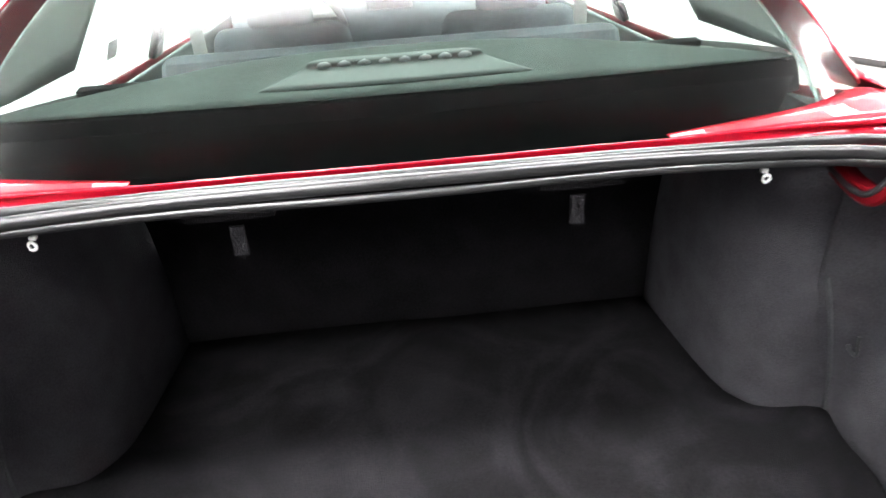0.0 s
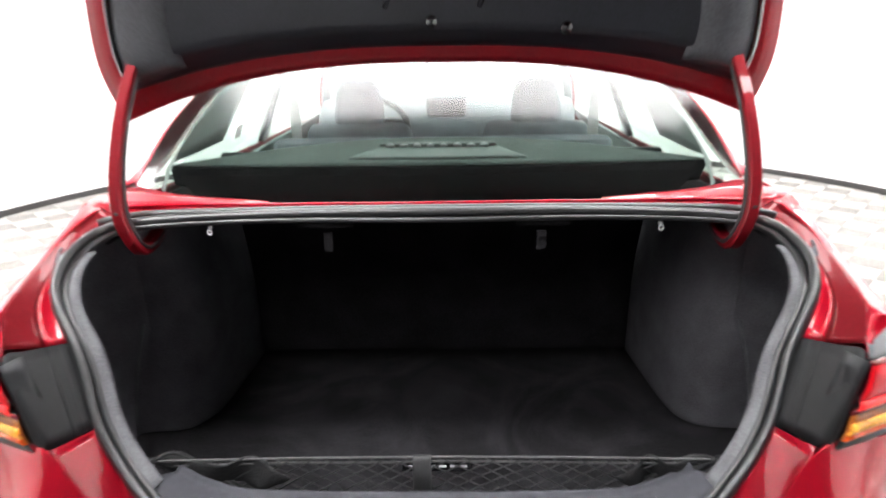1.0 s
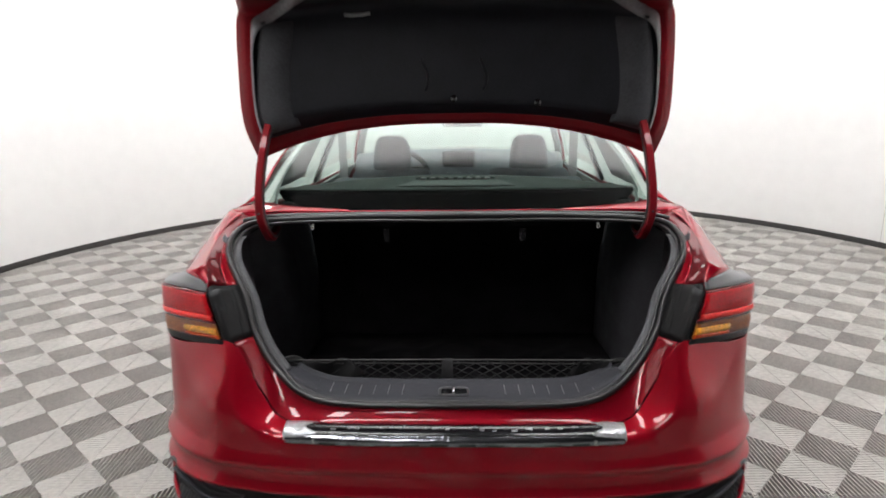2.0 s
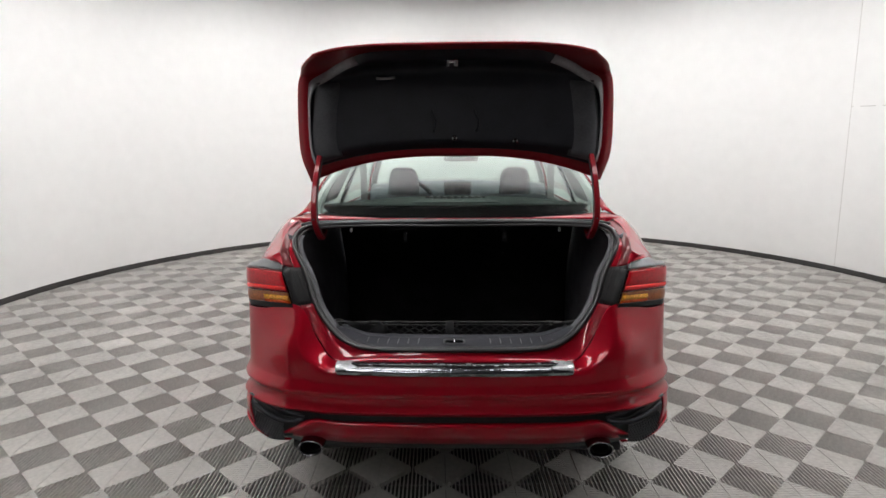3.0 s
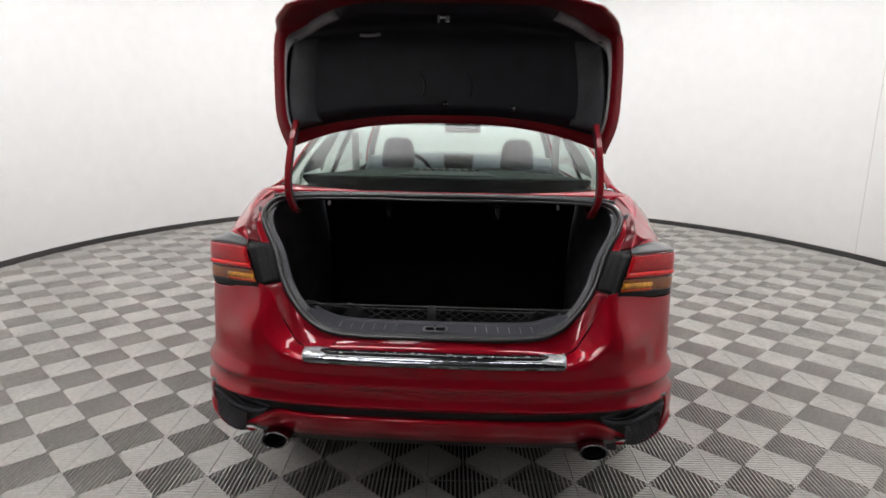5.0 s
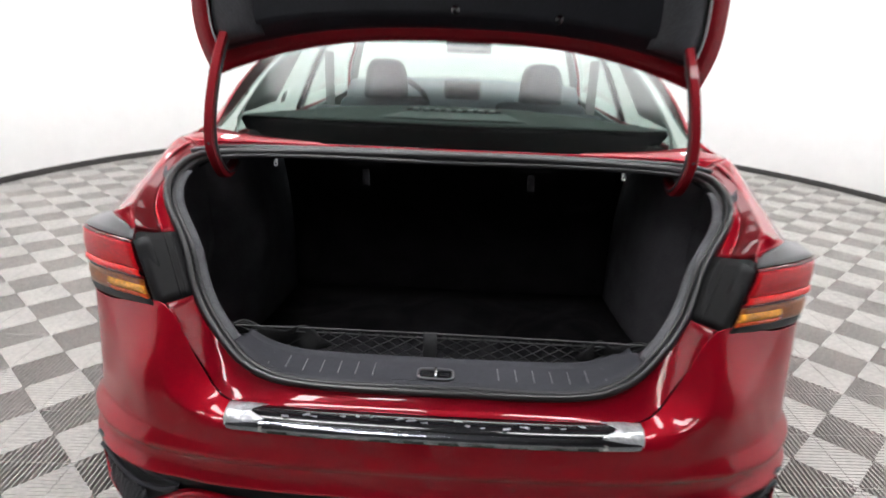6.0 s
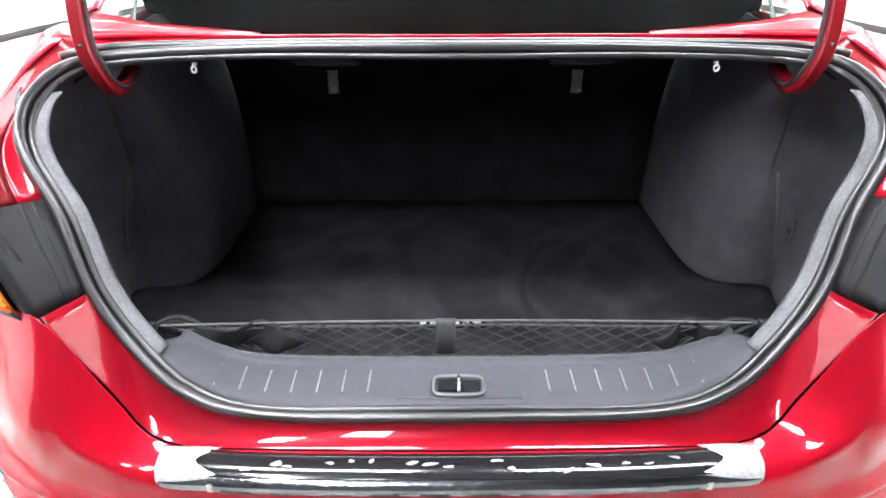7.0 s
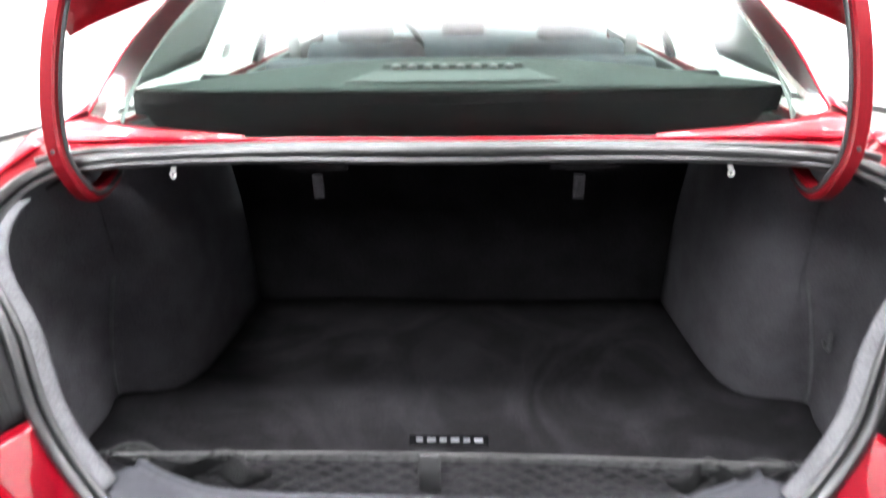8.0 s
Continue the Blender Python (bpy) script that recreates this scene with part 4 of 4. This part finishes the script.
def build_rear_window():
    rows = [whole(h) for h in ([(0, 0.617, 1.153), (0.36, 0.627, 1.155), (0.60, 0.68, 1.162), (0.700, 0.735, 1.166)],
                               [(0, 0.90, 1.306), (0.34, 0.905, 1.304), (0.56, 0.925, 1.298), (0.672, 0.93, 1.288)],
                               [(0, 1.13, 1.403), (0.32, 1.135, 1.401), (0.52, 1.155, 1.398), (0.618, 1.17, 1.401)],
                               [(0, 1.34, 1.438), (0.30, 1.345, 1.437), (0.48, 1.355, 1.432), (0.565, 1.36, 1.427)])]
    sheet("rear_window", rows, REAR_GLASS, car, 6, 5, 0, "green tinted sloping rear window")
    edge = [whole(h) for h in ([(0, 0.619, 1.1485), (0.30, 0.624, 1.1495), (0.512, 0.640, 1.152)], [(0, 0.660, 1.168), (0.33, 0.668, 1.169), (0.555, 0.690, 1.163)], [(0, 0.702, 1.188), (0.35, 0.714, 1.190), (0.600, 0.745, 1.184)])]
    sheet("window_border", edge, BLACK_PRINT, car, 6, 2, 0, "black printed edge of the rear window")
    wedge = [whole(h) for h in ([(0, 0.685, 1.158), (0.4, 0.695, 1.160), (0.605, 0.732, 1.166)], [(0, 0.76, 1.172), (0.4, 0.77, 1.173), (0.635, 0.79, 1.176)], [(0, 0.83, 1.182), (0.4, 0.835, 1.183), (0.662, 0.845, 1.185)])]
    sheet("shelf_edge", wedge, BLACK_PRINT, car, 5, 3, 0.004)
    top = [whole(h) for h in ([(0, 0.83, 1.183), (0.4, 0.835, 1.184), (0.662, 0.845, 1.186)], [(0, 0.98, 1.196), (0.35, 0.96, 1.194), (0.655, 0.862, 1.186)], [(0, 1.12, 1.200), (0.33, 1.07, 1.197), (0.65, 0.875, 1.186)], [(0, 1.17, 1.19), (0.33, 1.12, 1.187), (0.65, 0.885, 1.18)])]
    sheet("parcel_shelf", top, SHELF, car, 6, 4, 0.004, "charcoal felt parcel shelf below the rear window")
    lamp = part("brake_lamp", grid_mesh(smooth_rows([whole(h) for h in ([(0, 0.875, 1.190), (0.18, 0.88, 1.190), (0.235, 0.885, 1.188)], [(0, 0.94, 1.206), (0.135, 0.945, 1.206), (0.165, 0.95, 1.204)], [(0, 0.955, 1.216), (0.13, 0.958, 1.216), (0.15, 0.962, 1.214)], [(0, 1.03, 1.205), (0.125, 1.03, 1.205), (0.15, 1.03, 1.2)])], 4, 4)), HOUSING, car, "raised brake lamp housing with a row of clear lenses", 0.003)
    for k in range(8):
        x = -0.122 + 0.244 * k / 7
        part("lens", moved(turned_mesh([(0.0005, -0.004), (0.005, -0.003), (0.008, 0.0), (0.009, 0.006)], 12, "y"), pose(x, 0.946, 1.211) @ Matrix.Diagonal((1.5, 1, 0.7, 1))), LIT_RIM_LENS_GREY, lamp)
    both("pillar_trim", [[(0.625, 0.71, 1.148), (0.668, 0.85, 1.186), (0.66, 1.0, 1.19), (0.655, 1.2, 1.19)], [(0.655, 0.765, 1.15), (0.640, 0.93, 1.253), (0.60, 1.12, 1.347), (0.56, 1.34, 1.41)]], TRIM_LIGHT, car, 5, 4, 0.004, "light grey trim inside the rear pillar")


def build_seat(x):
    """A front seat with a rounded headrest."""
    back = box_mesh((0.50, 0.14, 0.60), (0, 0, 0), 0.06, 4)
    for v in back.verts:
        k = (v.co.z + 0.3) / 0.6
        v.co.x *= 1.0 - 0.26 * max(0, k - 0.4) ** 1.5
    seat = part("front_seat", moved(back, pose(x, 2.02, 0.82, -13)), SEAT, car, "grey cloth front seat with a headrest")
    for f in seat.data.polygons:
        f.use_smooth = True
    head = box_mesh((0.215, 0.12, 0.20), (0, 0, 0), 0.057, 5)
    for v in head.verts:
        k = max(0.0, (v.co.z + 0.1) / 0.2)
        v.co.x *= 1.0 - 0.22 * k ** 2.5
        v.co.z += 0.012 * math.cos(v.co.x * 14)
    h = part("headrest", moved(head, pose(x, 2.09, 1.185, -8)), SEAT, seat)
    for f in h.data.polygons:
        f.use_smooth = True
    part("cushion", box_mesh((0.5, 0.5, 0.14), (x, 2.35, 0.55), 0.05, 3), SEAT, seat)
    for sx in (-0.06, 0.06):
        part("headrest_post", tube_mesh([(x + sx, 2.075, 1.06), (x + sx, 2.09, 1.15)], 0.006, 8), STEEL, seat)


def build_interior():
    for x in (-0.365, 0.395):
        build_seat(x)
    both("door_trim", [[(side_x(y, z) - 0.05, y, z) for y in (1.15, 1.6, 2.1, 2.7, 3.3)] for z in (0.35, 0.6, 0.8, 0.95, 1.03)], TRIM_LIGHT, car, 3, 3, 0.01, "light grey inner door trim")
    bench = box_mesh((1.2, 0.14, 0.62), (0, 0, 0), 0.05, 3)
    part("rear_seat", moved(bench, pose(0, 1.50, 0.83, -14)), SEAT, car, "grey cloth rear bench")
    dash = [[(x, y, z - 0.03 * (abs(x) / 0.7) ** 2) for x in (-0.72, -0.4, 0, 0.4, 0.72)] for y, z in ((2.92, 0.72), (2.90, 0.95), (2.98, 1.09), (3.2, 1.120), (3.50, 1.035))]
    sheet("dashboard", dash, SEAT, car, 5, 4, 0.01, "dark grey dashboard")
    screen = part("display", box_mesh((0.21, 0.015, 0.10), (0.0, 2.92, 1.07), 0.006), BLACK, car, "black dashboard display")
    part("display_rim", box_mesh((0.225, 0.01, 0.115), (0.0, 2.93, 1.07), 0.005), SATIN_GREY, screen)
    wheel = turned_mesh([(0.172 + 0.016 * math.cos(a), 0.016 * math.sin(a)) for a in [k * math.pi / 6 for k in range(13)]], 32, "y")
    sw = part("steering_wheel", moved(wheel, pose(-0.37, 2.66, 1.0, 24)), BLACK, car, "black steering wheel with pale switches")
    part("wheel_hub", moved(box_mesh((0.30, 0.04, 0.10), (0, 0.02, 0), 0.018), pose(-0.37, 2.66, 1.0, 24)), BLACK, sw)
    for sx in (-0.09, 0.09):
        part("switch", moved(box_mesh((0.05, 0.01, 0.03), (sx, -0.004, 0), 0.004), pose(-0.37, 2.66, 1.0, 24)), STEEL, sw)
    mirror = part("inner_mirror", box_mesh((0.27, 0.04, 0.075), (0.03, 2.86, 1.335), 0.018, 3), BLACK, car, "black rear-view mirror")
    part("mirror_pane", box_mesh((0.25, 0.003, 0.06), (0.03, 2.838, 1.335), 0.001), material("mirror_silver", (0.55, 0.56, 0.58), 0.02, 1.0, 0, 0.01), mirror)
    part("mirror_stem", tube_mesh([(0.03, 2.87, 1.35), (0.03, 2.92, 1.395)], 0.01, 8), BLACK, mirror)
    part("console", box_mesh((0.22, 0.9, 0.28), (0, 2.5, 0.55), 0.03), SEAT, car)
    part("cabin_floor", box_mesh((1.45, 2.4, 0.03), (0, 2.4, 0.30)), CARPET, car)
    # belt tongue and pale sticker on the rear side window
    part("window_sticker", moved(box_mesh((0.002, 0.07, 0.05), (0, 0, 0)), pose(-0.757, 1.66, 1.148, 0, 22, 0)), WHITE_PLASTIC, car, "small white sticker on the rear side window")
    for sx in (1, -1):
        part("seat_belt", box_mesh((0.045, 0.004, 0.45), (sx * 0.63, 2.02, 1.10), 0.001), TRIM_LIGHT, car)


def build_boot_things():
    tray = [[(x * w, y, 0.452 + 0.003 * math.sin(5 * x + 3 * y)) for x in (-1, -0.66, -0.33, 0, 0.33, 0.66, 1)] for y, w in ((0.235, 0.46), (0.35, 0.62), (0.5, 0.79), (0.70, 0.822), (0.775, 0.826), (0.80, 0.70), (0.9, 0.645), (1.25, 0.615))]
    mat = part("boot_mat", grid_mesh(smooth_rows(tray, 4, 4)), MAT, None, "", 0.006)
    tagged(mat, "black carpet mat with a small tag on the boot floor", "boot mat")
    part("boot_floor", box_mesh((1.68, 1.06, 0.02), (0, 0.76, 0.436)), CARPET, car)
    tag = part("mat_tag", box_mesh((0.176, 0.032, 0.003), (-0.007, 0.624, 0.458), 0.001), GLOSS_BLACK, mat, "black tag with pale plain bars")
    for k in range(6):
        part("bar", box_mesh((0.019 if k % 2 else 0.015, 0.009, 0.0015), (-0.072 + 0.0262 * k, 0.624, 0.4602), 0.0004), FILM, tag)
    # cargo net along the sill
    net = tagged(new("cargo_net"), "black stretched cargo net with grey elastic cords and strap", "cargo net")
    rnd = random.Random(3)

    def net_point(u, v):
        """u: -1 to 1 across, v: 0 at the top cord, 1 at the foot."""
        x = 0.505 * u
        y = 0.262 - 0.018 * u * u + 0.018 * math.sin(v * 3.1) + 0.006 * v * math.sin(7 * u + 2 * v)
        z = 0.765 + 0.006 * u * u - 0.235 * v + 0.012 * v * (1 - v) * math.sin(9 * u)
        return (x, y, z)
    for dv, m in ((0.0, CORD_LIGHT), (0.055, CORD_LIGHT)):
        part("elastic_cord", tube_mesh([net_point(-1 + 2 * k / 60, dv) for k in range(61)], 0.0021, 6), m, net, "grey elastic cord")
    strands = []
    count = 24
    for k in range(-9, count + 1):
        for s in (1, -1):
            pts = []
            for j in range(10):
                v = 0.03 + 0.97 * j / 9
                u = s * (-1 + 2 * (k + 8.5 * v) / count)
                if abs(u) <= 1:
                    x, y, z = net_point(u, v)
                    pts.append((x + 0.003 * math.sin(11 * v + k), y + 0.002 * s, z))
            if len(pts) > 2:
                strands.append(tube_mesh(pts, 0.0017, 4))
    tagged(part("netting", joined(*strands), CORD, net, "diamond mesh of thin black cord"), kind="stuff")
    strap = [[(x, y, z) for x in (-0.037, -0.026, -0.014, -0.003)] for y, z in ((0.263, 0.768), (0.255, 0.767), (0.250, 0.74), (0.252, 0.715), (0.254, 0.700))]
    sheet("strap", strap, CORD, net, 2, 3, 0.0025, "grey webbing strap over the cords")
    for s in (1, -1):
        folds = []
        for k in range(9):
            a, b, c = rnd.uniform(0, 0.03), rnd.uniform(-0.012, 0.012), rnd.uniform(0.0024, 0.0052)
            pts = [(s * 0.505, 0.243, 0.773), (s * (0.475 - 0.008 * k), 0.25 + a, 0.768 - 0.010 * k + b), (s * (0.43 - 0.016 * k), 0.258 + a / 2, 0.742 - 0.016 * k), (s * (0.385 - 0.02 * k), 0.250 + a / 3, 0.712 - 0.012 * k + b), (s * (0.35 - 0.02 * k), 0.252, 0.690 - 0.010 * k)]
            folds.append(tube_mesh([tuple(p) for p in catmull(pts, 5)], c, 6))
        for bm in folds:
            part("gathered_cord", bm, FILLER, net)
        cloth = []
        for j in range(7):
            v = j / 6
            row = []
            for i in range(15):
                u = i / 14
                x = 0.500 - (0.20 if s < 0 else 0.13) * u - 0.06 * v * (1 - 0.4 * u)
                y = 0.245 + 0.012 * math.sin(9 * u + 4 * v) + 0.010 * v
                z = 0.770 - 0.062 * v * (1 - u) ** 0.6 - 0.045 * u * v + 0.005 * math.sin(17 * u + 6 * v)
                row.append((s * x, y, z))
            cloth.append(row)
        part("bunched_netting", grid_mesh(cloth), CLOTH, net, "dark bunched end of the net", 0.002)
        part("net_hook", joined(box_mesh((0.014, 0.01, 0.016), (s * 0.508, 0.24, 0.773), 0.003)), BLACK, net)


build_sides()
for wx, wy in ((0.80, 1.12), (-0.80, 1.12), (0.80, 3.94), (-0.80, 3.94)):
    build_wheel(wx, wy)
build_opening()
build_rear_bumper()
build_tail_lamps()
build_lid()
build_rear_window()
build_interior()
build_boot_things()

# ---- the ribbed floor tiles ----
DIAG, TURN_FLOOR = 0.3273, radians(2.2)
ORIGIN = Vector((-1.8423, 0.2651, GROUND))


def tile_mesh(rib, joint):
    """A square of parallel ribs that run from corner to corner."""
    h, pitch, deep = DIAG / 2 - 0.001, DIAG / 17, 0.024
    bm = bmesh.new()
    for k in range(-8, 9):
        y = k * pitch
        ya, yb = y - rib / 2, y + rib / 2
        xa, xb = max(0.002, h - abs(ya)), max(0.002, h - abs(yb))
        runs = [((-xa, xa), (-xb, xb))]
        if joint and min(xa, xb) > 0.004:
            runs = [((-xa, -joint), (-xb, -joint)), ((joint, xa), (joint, xb))]
        for (p, q), (r, s) in runs:
            a = [bm.verts.new(c) for c in ((p, ya, 0), (q, ya, 0), (s, yb, 0), (r, yb, 0))]
            b = [bm.verts.new((v.co.x, v.co.y, -deep)) for v in a]
            bm.faces.new(a)
            for i in range(4):
                bm.faces.new((a[i], b[i], b[(i + 1) % 4], a[(i + 1) % 4]))
    if not joint:
        # the web that ties the thin ribs together
        for y0, y1 in [((k + 0.25) * pitch, (k + 0.75) * pitch) for k in range(-8, 8)]:
            bm.faces.new([bm.verts.new(c) for c in ((-0.002, y0 - 0.002, -0.002), (0.002, y0 - 0.002, -0.002), (0.002, y1 + 0.002, -0.002), (-0.002, y1 + 0.002, -0.002))])
    return bm


def build_floor():
    floor = part("floor", box_mesh((11.4, 14.6, 0.05), (CX, 1.3, GROUND - 0.047)), UNDER)
    tagged(floor, "grey ribbed plastic floor tiles in a checker of rib directions", "floor", kind="structure")
    bases = []
    for rib, joint in ((0.0168, 0.0015), (0.0050, 0.0)):
        bm = tile_mesh(rib, joint)
        bases.append(bpy.data.meshes.new("tile"))
        bm.to_mesh(bases[-1])
        bases[-1].materials.append(TILE)
        bm.free()
    far_v, far_f = [], []
    ex, ey = Vector((math.cos(TURN_FLOOR), math.sin(TURN_FLOOR), 0)), Vector((-math.sin(TURN_FLOOR), math.cos(TURN_FLOOR), 0))
    count = 0
    for r in range(-38, 52):
        for c in range(-16, 28):
            cc = c + (0.5 if r % 2 == 0 else 0.0)
            p = ORIGIN + ex * cc * DIAG + ey * r * DIAG / 2
            inside = math.hypot(p.x - CX, p.y - CY) < RAD + 0.1
            porch = p.y < 1 and abs(p.x - CX) < 2.3 and p.y > -5.2
            if not (inside or porch):
                continue
            turn = TURN_FLOOR + (math.pi / 2 if r % 2 else 0)
            m = Matrix.Translation(p) @ Matrix.Rotation(turn, 4, "Z")
            if abs(p.x) < 2.5 and -0.3 < p.y < 2.25 and not abs(p.x) < 0.75 * (p.y > 0.9) and count < 300:
                ob = new("tile", bases[r % 2])
                ob.parent = floor
                ob.matrix_basis = m
                count += 1
            else:
                n = len(far_v)
                base = bases[r % 2]
                verts = [v.co for v in base.vertices]
                faces = [tuple(p.vertices) for p in base.polygons]
                far_v += [tuple(m @ v) for v in verts]
                far_f += [tuple(i + n for i in f) for f in faces]
    me = bpy.data.meshes.new("tiles")
    me.from_pydata(far_v, [], far_f)
    me.materials.append(TILE)
    rest = new("tiles", me)
    rest.parent = floor
    tagged(rest, kind="stuff")


build_floor()
